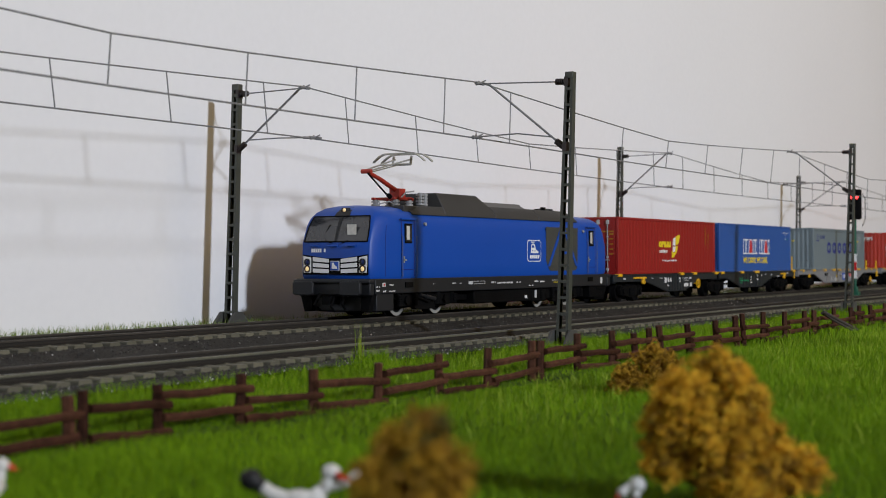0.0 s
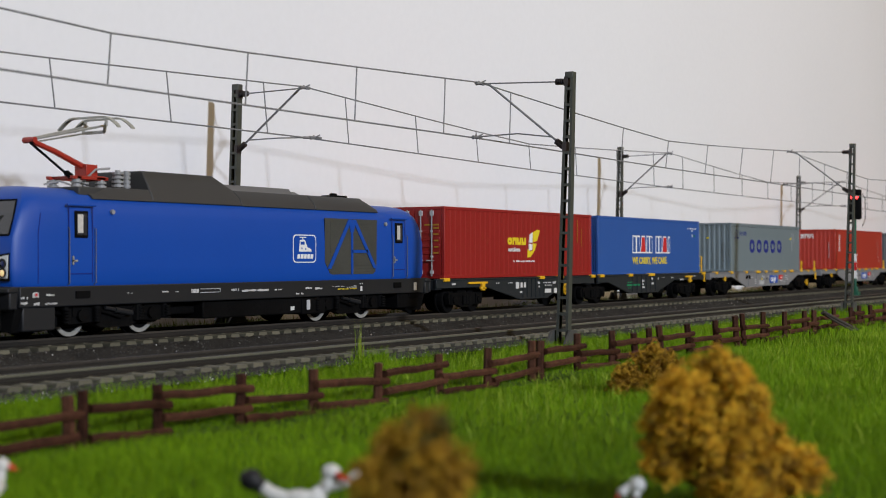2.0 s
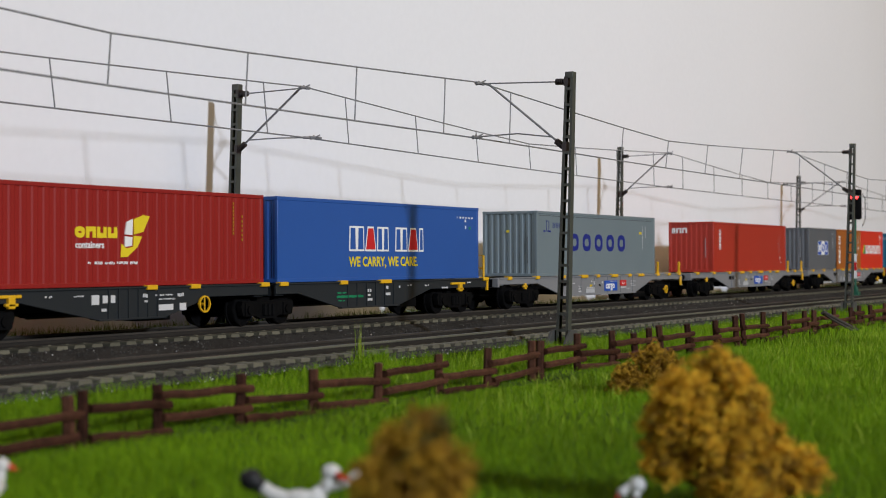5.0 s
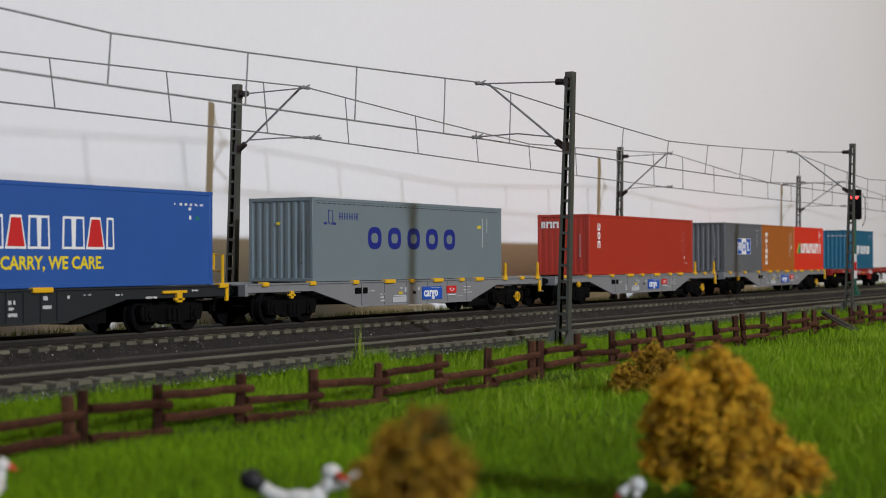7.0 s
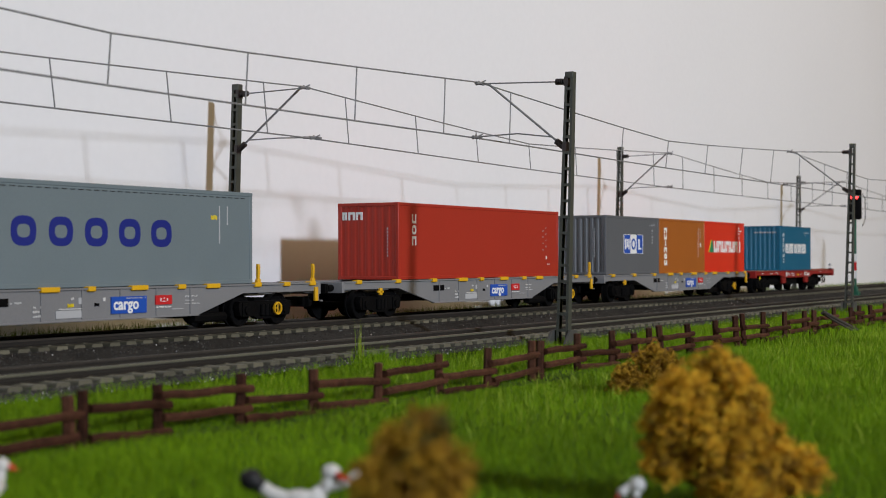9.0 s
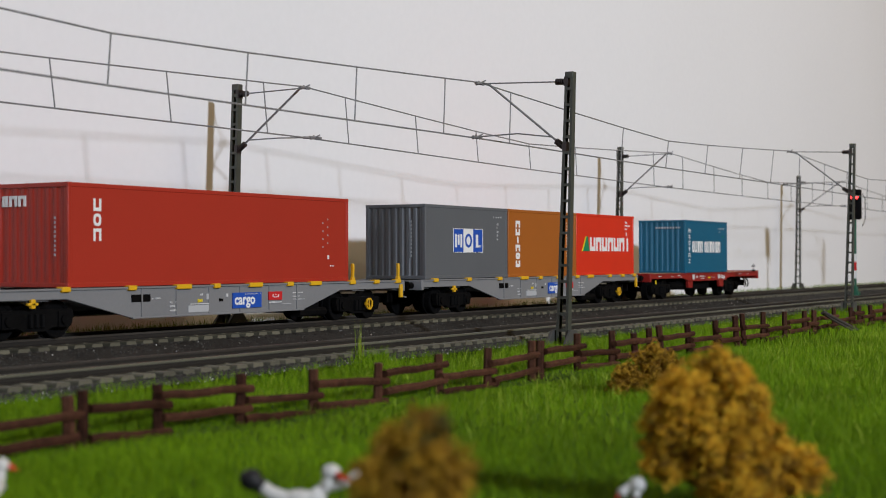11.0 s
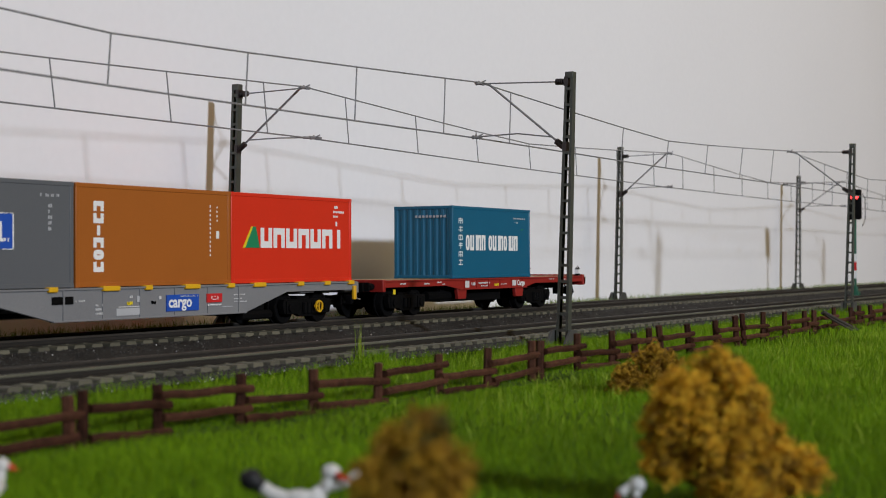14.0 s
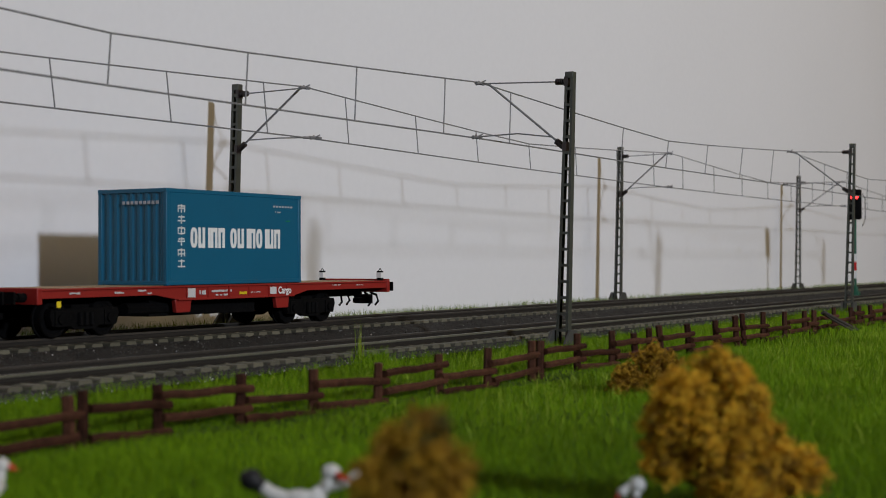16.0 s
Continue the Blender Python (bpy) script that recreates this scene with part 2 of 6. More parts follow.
single("baseboard", Build().box(-1050, 2300, -700, WALL_Y, -1000, -11.9), M_PLANK, "plain wooden base that carries the layout", kind="structure")


def ground_z(x, y):
    """Height of the scenery, in mm."""
    z = np.interp(y, [-700, -300, -150, -98, -84, -46, -30, -19, 19, 30, 60], [-10.5, -10.2, -9.6, -8.8, -7.6, -7.2, -7.0, -4.4, -4.4, -4.2, -4.0])
    lump = np.sin(x * 0.031 + 1.3) * np.sin(y * 0.043 + 0.4) + 0.6 * np.sin(x * 0.083 + y * 0.05) * np.sin(y * 0.09 - x * 0.021)
    return z + lump * 0.55 * smooth_step(-96, -125, y)


def sheet(name, xs, ys, fz, mat, label, rough=0.0):
    rng = np.random.default_rng(5)
    X, Y = np.meshgrid(xs, ys, indexing="ij")
    Z = fz(X, Y) + rng.normal(0, rough, X.shape) if rough else fz(X, Y)
    n, m = X.shape
    idx = np.arange(n * m).reshape(n, m)
    quads = np.stack([idx[:-1, :-1], idx[1:, :-1], idx[1:, 1:], idx[:-1, 1:]], -1).reshape(-1, 4)
    me = bpy.data.meshes.new(name)
    me.from_pydata((np.stack([X, Y, Z], -1).reshape(-1, 3) * MM).tolist(), [], quads.tolist())
    me.materials.append(mat)
    me.polygons.foreach_set("use_smooth", [True] * len(me.polygons))
    return tagged(new(name, me), label, kind="structure")


sheet("ground", np.concatenate([np.arange(-1050, 60, 30.0), np.arange(60, 1200, 6.0), np.arange(1200, 2301, 50.0)]),
      np.concatenate([np.arange(-700, -330, 30.0), np.arange(-330, 54.2, 4.0), [54.2]]), ground_z, M_GROUND, "green scatter ground under model grass")


def bed_z(x, y):
    far = np.interp(y, [-30, -20, -17, 17, 21, 26], [-6.6, -3.9, -3.15, -3.15, -3.6, -4.6])
    near = np.interp(y, [-90, -83, -79, -45, -41, -28], [-8.6, -7.2, -6.2, -6.2, -6.3, -6.7])
    return np.maximum(far, near)


sheet("track_bed", np.concatenate([np.arange(-1050, 180, 10.0), np.arange(180, 1000, 1.6), np.arange(1000, 2301, 10.0)]), np.arange(-90, 26.1, 1.45), bed_z, M_BED,
      "dark grey stone ballast bed of the two tracks", rough=0.09)


def scatter_stones(name, count, x0, x1, size, mat, label, seed, bands):
    """Loose angular chips on the track bed."""
    rng = np.random.default_rng(seed)
    t = rng.random(count)
    x = x0 + (x1 - x0) * t ** 1.6
    band = rng.integers(0, len(bands), count)
    lo, hi = np.array([b[0] for b in bands])[band], np.array([b[1] for b in bands])[band]
    y = lo + (hi - lo) * rng.random(count)
    z = bed_z(x, y)
    s = size * (0.6 + 0.8 * rng.random(count))
    base = np.array([(1, 0, 0), (-1, 0, 0), (0, 1, 0), (0, -1, 0), (0, 0, 1), (0, 0, -1)], float)
    faces = np.array([(0, 2, 4), (2, 1, 4), (1, 3, 4), (3, 0, 4), (2, 0, 5), (1, 2, 5), (3, 1, 5), (0, 3, 5)])
    v = base[None] * (0.6 + 0.5 * rng.random((count, 6, 1))) * s[:, None, None]
    a = rng.random(count) * math.tau
    c, q = np.cos(a)[:, None], np.sin(a)[:, None]
    tilt = rng.normal(0, 0.5, (count, 1))
    vx, vy, vz = v[..., 0] * c - v[..., 1] * q, v[..., 0] * q + v[..., 1] * c, v[..., 2] + tilt * v[..., 0]
    v = np.stack([vx + x[:, None], vy + y[:, None], vz + z[:, None] + 0.15 * s[:, None]], -1).reshape(-1, 3) * MM
    f = (faces[None] + (np.arange(count) * 6)[:, None, None]).reshape(-1, 3)
    me = bpy.data.meshes.new(name)
    me.from_pydata(v.tolist(), [], f.tolist())
    me.materials.append(mat)
    return tagged(new(name, me), label, "ballast", kind="stuff")


OPEN_BANDS = ((-88, -77.8), (-88, -77.8), (-46, -16.0), (-46, -16.0), (-46, -16), (-6, 6), (16, 24), (-68, -56))
scatter_stones("ballast_stones", 38000, 185, 1350, 0.30, M_STONE, "dark grey ballast stones between the rails", 3, OPEN_BANDS)
scatter_stones("pale_chippings", 750, 195, 900, 0.21, M_GLINT, "pale glinting chippings strewn on the ballast", 4, ((-44, -17), (-89, -79), (-40, -18), (-91, -86)))

# ---- tracks ----


def track(y, z, label, x_near, x_far):
    """One railway track: two rails and its sleepers."""
    root = thing("railway_track", 0, y, z, label, "track", "tracks of the layout")
    profile = [(-1.0, -2.1), (1.0, -2.1), (1.0, -1.85), (0.22, -1.6), (0.22, -0.66), (-0.22, -0.66), (-0.22, -1.6), (-1.0, -1.85)]
    for s in (-1, 1):
        rail = part("rail", Build().prism([(s * 8.6 + p[0], p[1]) for p in profile], "x", -1050, 2300), M_RAIL, root, "dark brown steel rail")
        # only the near track's front rail gets the paler head, all others the darker
        part("rail_head", Build().prism([(s * 8.6 + a, b) for a, b in ((-0.3, -0.72), (0.3, -0.72), (0.5, -0.58), (0.5, -0.1), (0.4, 0.0), (-0.4, 0.0), (-0.5, -0.1), (-0.5, -0.58))], "x", -1050, 2300), M_RAILTOP if s < 0 and y < -10 else M_RAILDULL, rail, "pale grey rail head" if s < 0 and y < -10 else "dull dark rail head")
    b = Build().prism([(-2.2, -3.7), (2.2, -3.7), (2.1, -2.4), (1.85, -2.1), (-1.85, -2.1), (-2.1, -2.4)], "y", -15.2, 15.2)
    for s in (-1, 1):
        for d in (-1.35, 1.35):
            b.box(-0.6, 0.6, s * 8.6 + d - 0.35, s * 8.6 + d + 0.35, -2.12, -1.92)
    me = mesh_of("sleeper", b, M_SLEEPER)
    rng = random.Random(7)
    x = x_near
    while x < x_far:
        ob = new("sleeper", me)
        ob.parent = root
        ob.matrix_basis = pose(x * MM, rng.uniform(-0.2, 0.2) * MM, 0, 0, 0, rng.uniform(-0.6, 0.6))
        x += 7.0
    rest = Build()
    for x in [x_near - 7.0 * k for k in range(1, 175)] + [x_far + 7.0 * k for k in range(1, 128)]:
        rest.box(x - 1.8, x + 1.8, -15.2, 15.2, -3.6, -2.1)
    part("sleepers", rest, M_SLEEPER, root, "dark sleepers further along the track", kind="stuff")
    return root


track(0, 0, "straight track with dark sleepers carrying the freight train", 200, 1400)
track(NEAR_Y, NEAR_Z, "empty straight track with dark sleepers and a paler near rail", 180, 1300)

# ---- catenary ----


def mast(x, y, z0, top, arm, wire_y, wire_z, carrier_z, lean, skew_c, skew_w, label):
    """A lattice mast; arm is +1 where its bracket reaches away from the viewer, -1 where it reaches towards him. lean is how far the head stands out of plumb along the track; the bracket's upper and lower tips swing along it by skew_c and skew_w."""
    root = thing("catenary_mast", x, y, z0, label, "mast", "catenary masts along the tracks")
    h = top - z0

    def half(z):
        return 1.95 - 0.8 * z / h
    for s in (-1, 1):
        leg = Build()
        for x0, x1, i0, i1 in ((-1.3, 1.3, 0.0, 0.32), (-1.3, -0.95, -0.6, 0.0), (0.95, 1.3, -0.6, 0.0)):
            v = []
            for z in (0.0, h):
                o = half(z)
                v += [(x0, s * (o + i0), z), (x1, s * (o + i0), z), (x1, s * (o + i1), z), (x0, s * (o + i1), z)]
            leg.add(v, [(0, 3, 2, 1), (4, 5, 6, 7), (0, 1, 5, 4), (1, 2, 6, 5), (2, 3, 7, 6), (3, 0, 4, 7)])
        part("leg", leg, M_MAST, root)
    z = 6.0
    while z < h - 2:
        o = half(z) + 0.1
        for s in (-1, 1):
            part("rung", Build().box(s * 1.32 - 0.14, s * 1.32 + 0.14, -o, o, z, z + 0.95), M_MAST, root)
        z += 5.45
    part("cap", Build().box(-1.4, 1.4, -half(h) - 0.4, half(h) + 0.4, h - 2.1, h + 0.25), M_MAST, root, bevel=0.2)
    foot = Build().box(-7.4, 7.4, -4.6, 4.6, -5.0, 1.6)
    for s in (-1, 1):
        foot.prism([(-7.0, 1.5), (7.0, 1.5), (2.2, 6.6), (-2.2, 6.6)], "y", s * 3.3 - 0.5, s * 3.3 + 0.5)
    part("foot", foot, M_FOOT, root, "dark bolted mast foot", bevel=0.15)
    # bracket: carrier tube, stay and registration tube, with two ribbed insulators
    wy, wz, cz = wire_y - y, wire_z - z0, carrier_z - z0
    near = arm * (half(h) + 0.6)
    lift = -1.2 if arm > 0 else 0.7
    for za, zb in ((cz - 0.5 + lift, cz - 0.2), (wz - 3.3 + lift, wz + 0.2)):
        d = Vector((skew_c, wy - near, (cz if za < cz - 4 else zb) - za)).normalized()
        p = Vector((0, near, za))
        ins = Build().tube([p - d * 0.8, p + d * 3.9], 0.55, 8)
        for k in range(5):
            q = p + d * (0.4 + 0.75 * k)
            ins.tube([q - d * 0.18, q + d * 0.18], 1.15, 10)
        part("insulator", ins, M_INSUL, root, "ribbed dark brown insulator", smooth=True)
        part("insulator_clamp", Build().box(-1.4, 1.4, min(near - arm * 1.4, near), max(near - arm * 1.4, near), za - 1.6, za + 1.6), M_INSUL, root)
    low, root_c = Vector((0, near, wz - 3.3 + lift)), Vector((0, near, cz - 0.5 + lift))
    tip = Vector((skew_c * 0.9, wy - arm * 3.0, cz - 0.3))
    stay = (tip - low).normalized()
    part("top_tube", Build().tube([tuple(root_c + (Vector((skew_c, wy, cz - 0.15)) - root_c).normalized() * 3.2), (skew_c, wy, cz - 0.15)], 0.26), M_WIRE, root, "thin grey steel tube", smooth=True)
    part("stay_tube", Build().tube([tuple(low + stay * 3.2), tuple(tip)], 0.42), M_WIRE, root, "grey steel stay tube", smooth=True)
    bend = low + stay * 6.0
    part("registration_arm", Build().tube([tuple(bend), (bend.x * 0.55 + skew_w * 0.45, wy * 0.45 + bend.y * 0.55, wz + 0.9), (skew_w, wy, wz + 0.5), (skew_w, wy + arm * 2.0, wz + 0.3)], 0.26)
         .tube([(skew_w - 5.6, wy - arm * 1.2, wz + 0.1), (skew_w + 3.0, wy + arm * 0.5, wz + 0.45)], 0.5), M_WIRE, root, smooth=True)
    clip = Build()
    for xx, zz in ((skew_c, cz), (skew_w, wz + 0.4)):
        clip.tube([(xx - 3.4, wy, zz - 0.2), (xx + 2.6, wy, zz)], 0.62).tube([(xx - 1.2, wy - 1.6, zz - 0.9), (xx + 1.0, wy + 1.4, zz + 0.9)], 0.25).tube([(xx - 1.0, wy + 1.4, zz - 0.7), (xx + 0.8, wy - 1.6, zz + 1.0)], 0.25)
    part("wire_clip", clip, M_WIRE, root, smooth=True)
    shear = Matrix.Identity(4)
    shear[0][2] = lean / h
    for ob in root.children:
        ob.data.transform(shear)
    return root


# each mast: x, how far it leans, height of the contact wire and of the carrier wire, swing of the bracket's upper and lower tip
FAR_MASTS = ((76, 4.0, 66.4, 84.3, 0, 0), (436.4, 4.3, 66.2, 84.4, -6, 1), (799.2, 4.4, 62.8, 82.4, -12, -12), (1157.2, 3.6, 63.2, 82.6, 0, 0), (1518, 3.6, 63.2, 82.6, 0, 0))
NEAR_MASTS = ((70.6, 6.0, 65.0, 83.6, 0, 0), (446.5, 6.6, 64.4, 84.0, 1, 0), (807.2, 10.0, 63.2, 82.6, 0, -6), (1170, 6.0, 63.2, 82.6, 0, 0))
for x, lean, wz, cz, sc, sw in FAR_MASTS:
    mast(x, 36.0, -4.2, 88.2, -1, 0.0, wz, cz, lean, sc, sw, "olive grey lattice catenary mast standing before the wall")
for x, lean, wz, cz, sc, sw in NEAR_MASTS:
    mast(x, -97.5, -8.6, 85.3, 1, NEAR_Y, wz, cz, lean, sc, sw, "olive grey lattice catenary mast standing in grass beside the track")


def catenary(a, b, y, label, deep, shift, slant, more):
    """One span of overhead wire between two masts: contact wire, carrier wire and seven droppers. deep is the carrier's sag, slant and more how far the droppers' feet stand off."""
    (x0, lean, wz, cz, sc, _), (x1, lean1, wz1, cz1, sc1, _) = a, b
    x0, x1 = x0 + 0.85 * lean + sc, x1 + 0.85 * lean1 + sc1
    root = thing("overhead_wire", x0, y, wz, label, "wire", "overhead wires")
    span, n = x1 - x0, 7
    at = [span * (k + 0.5) / n + shift for k in range(n)]

    def contact(u):
        return (wz1 - wz) * u / span - 0.5 * (1 - abs(u / span - 0.5) * 2)

    def sag(u):
        s = abs(u / span - 0.5) * 2
        return cz - wz + (cz1 - cz) * u / span + 0.2 - deep * (1 - s ** 1.15)
    part("contact_wire", Build().tube([(u, 0, contact(u)) for u in [0] + at + [span]], 0.27, 6), M_WIRE, root, smooth=True)
    part("carrier_wire", Build().tube([(u, 0, sag(u)) for u in [0] + at + [span]], 0.25, 6), M_WIRE, root, smooth=True)
    for k, u in enumerate(at):
        foot = u + slant + more * k
        part("dropper", Build().tube([(foot, 0, contact(foot)), (u, 0, sag(u))], 0.23, 5), M_WIRE, root, smooth=True)
    return root


for a, b, deep, shift, slant, more in zip(FAR_MASTS, FAR_MASTS[1:], (5.6, 7.7, 9.0, 8.5), (0.9, 0.8, -6.0, -4.0), (1.8, 2.4, 0.4, 0.0), (0.1, -0.2, 0.0, 0.0)):
    catenary(a, b, 0.0, "grey overhead wire with droppers above the train", deep, shift, slant, more)
for a, b, deep, shift, slant, more in zip(NEAR_MASTS, NEAR_MASTS[1:], (7.0, 7.7, 8.0), (3.0, -2.0, -5.0), (-1.2, -1.2, -2.0), (0.0, -0.8, 0.0)):
    catenary(a, b, NEAR_Y, "grey overhead wire with droppers above the empty track", deep, shift, slant, more)

# ---- signal between the tracks ----


def signal(x, y, z):
    root = thing("colour_light_signal", x, y, z, "black colour light signal showing two red lights", "signal")
    part("post", Build().tube([(0, 0, 0), (0, 0, 58)], 0.95, 8), M_SIGGREEN, root, "dark green post", smooth=True)
    part("post_foot", Build().box(-3, 3, -3, 3, -1.5, 2.2).box(-1.8, 1.8, -1.8, 1.8, 2.2, 6), M_SIGGREEN, root, "green foot", bevel=0.4)
    plate = part("mast_plate", Build().box(-1.5, -1.1, -1.5, 1.5, 12, 30), M_WHITE, root, "white red white mast plate")
    part("plate_band", Build().box(-1.62, -1.5, -1.5, 1.5, 18, 24), M_REDPRINT, plate, "red band")
    head = part("signal_head", Build().box(-2.4, 1.8, -4.8, 4.8, 55, 77), M_BLACK, root, "black signal head with chamfered corners", bevel=1.2)
    for yy in (2.4, -2.2):
        lamp = part("signal_light", Build().ball((-3.2, yy, 71), 1.2), M_REDLIGHT, head, "glowing red light", smooth=True)
        part("lamp_hood", Build().ring((-3.2, yy, 71), "x", 1.7, 1.35, 0.9, 14), M_BLACK, lamp)
    part("ladder", Build().tube([(2.6, -4.6, 50), (2.6, -6.8, 55), (2.6, -6.8, 70), (2.6, -4.8, 74)], 0.3, 5), M_BLACK, root, "thin side railing", smooth=True)


signal(1076, -31, -4.6)

# ---- fence ----
# along the fence: x and the height of each post's head
FENCE = [(151, -0.8), (174.9, -0.5), (178.3, 0.2), (196.5, 0.0), (220.0, 0.1), (243.5, -0.5), (267.7, -0.6), (293.5, -0.4), (317.6, -0.2), (341.3, 0.5), (346.2, 0.4), (368.8, 1.1), (392.7, 0.8), (408.6, -0.6),
         (420.5, 0.7), (428.7, 0.7), (453.0, 0.7), (479.7, 0.7), (500.0, 1.6), (507.3, 2.2), (531.5, 1.9), (557.8, 1.1), (584.0, 0.6), (597.5, 0.6), (627.0, 0.9), (654.4, 0.0), (668.9, 0.6), (689.0, 0.0), (715.8, 0.4),
         (742, 0.3), (766, 0.6), (793, 0.2), (820, 0.5), (848, 0.3)]
# the first panels: height of the upper rail, its rise along the panel, and the drop to the lower rail
PANELS = {0: (6.0, 0.5, 3.8), 2: (6.5, -1.0, 4.9), 3: (7.3, -0.6, 3.7), 4: (4.4, -1.1, 3.7), 5: (5.7, -1.0, 4.5), 6: (6.8, 0.4, 3.8), 7: (4.1, -0.4, 3.5), 8: (6.1, 1.0, 3.9), 10: (7.3, 0.1, 3.6), 11: (4.9, -0.5, 3.6), 12: (6.9, 0.3, 3.8)}
FENCE_Y, FENCE_FOOT = -139.0, -9.7


def bar(path, r, rng):
    """A rough squared timber along a path, chamfered and a little uneven."""
    return Build().tube([(x + rng.uniform(-0.08, 0.08), y + rng.uniform(-0.1, 0.1), z + rng.uniform(-0.16, 0.16)) for x, y, z in path], r, 6, r * rng.uniform(0.88, 1.0))


def fence():
    rng = random.Random(21)
    root = thing("wooden_fence", 0, FENCE_Y, FENCE_FOOT, "low brown rustic post and rail fence in the grass", "fence")
    for i, (x, top) in enumerate(FENCE):
        h, lean = top - FENCE_FOOT, rng.uniform(-0.5, 0.5) - (2.2 if 400 < x < 515 else 0.0)
        part("post", bar([(x - lean * 1.2, 0, -2.5), (x - lean * 0.7, 0, h * 0.3), (x - lean * 0.35, 0, h * 0.65), (x, 0, h)], rng.uniform(1.0, 1.16), rng), M_FENCE, root, smooth=True)
        if i + 1 < len(FENCE) and FENCE[i + 1][0] - x > 9.5:
            X = FENCE[i + 1][0]
            upper, rise, drop = PANELS.get(i, (6.8 if i % 2 else 4.9, rng.uniform(-0.5, 0.4), 3.6))
            for hz in (upper, upper - drop):
                za, zb = hz - rise / 2 + rng.uniform(-0.15, 0.15), hz + rise / 2 + rng.uniform(-0.15, 0.15)
                a, b = x - rng.uniform(-0.6, 1.2), X + rng.uniform(0.8, 2.4)
                part("fence_rail", bar([(a + (b - a) * u, -1.25 + rng.uniform(-0.12, 0.12), za + (zb - za) * u + rng.uniform(-0.06, 0.06)) for u in (0, 0.14, 0.3, 0.5, 0.68, 0.84, 1)], rng.uniform(0.84, 1.0), rng), M_FENCE, root, smooth=True)
    return root


fence()
poles = thing("fallen_fence_rails", 603, -145, -9.6, "two grey fence rails leaning against a post", "timber")
for d in (0, 4.5):
    part("leaning_rail", Build().tube([(-6 + d * 0.6, 2 + d * 0.3, 9.6 - d * 0.15), (19 + d, -10 + d, -1.2)], 0.62, 7), M_TIMBER, poles, smooth=True)

# ---- train ----
SPEED = 87.1  # mm a second, towards -x
MOVERS = []


def vehicle(name, x0, label, category, group=""):
    root = thing(name, x0, 0, 0, label, category, group)
    MOVERS.append(root)
    return root


def marks(parent, mat, y, spots, name="lettering", label="small illegible markings"):
    """Flat bars in place of small writing: x0, x1, z0, z1 each, on a side at y."""
    b, rng = Build(), random.Random(len(spots))
    for x0, x1, z0, z1 in spots:
        if x1 - x0 < 1.1 or z1 - z0 > 1.6 or z1 - z0 < 0.26:
            b.box(x0, x1, y - 0.06, y + 0.1, z0, z1)
            continue
        x = x0
        while x < x1 - 0.2:
            w = rng.uniform(0.3, 0.62)
            if rng.random() > 0.12:
                b.box(x, min(x + w, x1), y - 0.06, y + 0.1, z0 + rng.choice((0, 0, 0.12)), z1 - rng.choice((0, 0, 0.15)))
            x += w + 0.2
    return part(name, b, mat, parent, label, kind="stuff")


def end_marks(parent, mat, x, spots, name="lettering", label="small illegible markings"):
    b = Build()
    for y0, y1, z0, z1 in spots:
        b.box(x - 0.06, x + 0.1, y0, y1, z0, z1)
    return part(name, b, mat, parent, label, kind="stuff")


def wheelset(parent, x, r, tread=M_BLACK, label="black wheelset"):
    """Two flanged wheels on an axle, turning about its centre."""
    b = Build().tube([(0, -9, 0), (0, 9, 0)], 1.0, 8)
    for s in (-1, 1):
        b.tube([(0, s * 7.3, 0), (0, s * 7.9, 0)], r + 0.55, 24).tube([(0, s * 7.9, 0), (0, s * 10.2, 0)], r, 24)
        b.ring((0, s * 10.25, 0), "y", r - 0.15, r - 1.2, 0.18, 24).tube([(0, s * 10.1, 0), (0, s * 10.7, 0)], 1.5, 10)
        for k in range(5):
            a = k * math.tau / 5
            b.ball((math.cos(a) * r * 0.55, s * 10.2, math.sin(a) * r * 0.55), 0.45, seg=6, rows=4)
    ob = part("wheelset", b, tread, parent, label, smooth=True)
    ob.location = (x * MM, 0, r * MM)
    return ob


def bogie(parent, x, base, r):
    """A two-axle bogie: side frames, springs, axle boxes and its wheelsets."""
    b = Build()
    for s in (-1, 1):
        y0, y1 = (10.9, 12.9) if s > 0 else (-12.9, -10.9)
        b.prism([(-base / 2 - 4, 6.4), (-base / 2 - 3.4, 8.2), (base / 2 + 3.4, 8.2), (base / 2 + 4, 6.4), (base / 2 + 3, 3.4), (base / 2 - 4, 3.2), (4, 2.2), (-4, 2.2), (4 - base / 2, 3.2), (-base / 2 - 3, 3.4)], "y", y0, y1)
        for k in (-1, 1):
            b.box(k * base / 2 - 2.2, k * base / 2 + 2.2, s * 11.4 - 0.9 + s, s * 11.4 + 0.9 + s, 3.2, 7.6)
            b.tube([(k * base / 2, s * 12.8, r), (k * base / 2, s * 13.9, r)], 1.45, 10)
        for k in (-2.2, 0, 2.2):
            b.tube([(k, s * 13.2, 3.4), (k, s * 13.2, 7.0)], 0.9, 8)
    b.box(-3.5, 3.5, -10.9, 10.9, 5.0, 9.2)
    me = mesh_of("bogie", b, M_BLACK, True)
    root = new("bogie", me)
    root.parent = parent
    root.location = (x * MM, 0, 0)
    for k in (-1, 1):
        wheelset(root, k * base / 2, r)
    return root


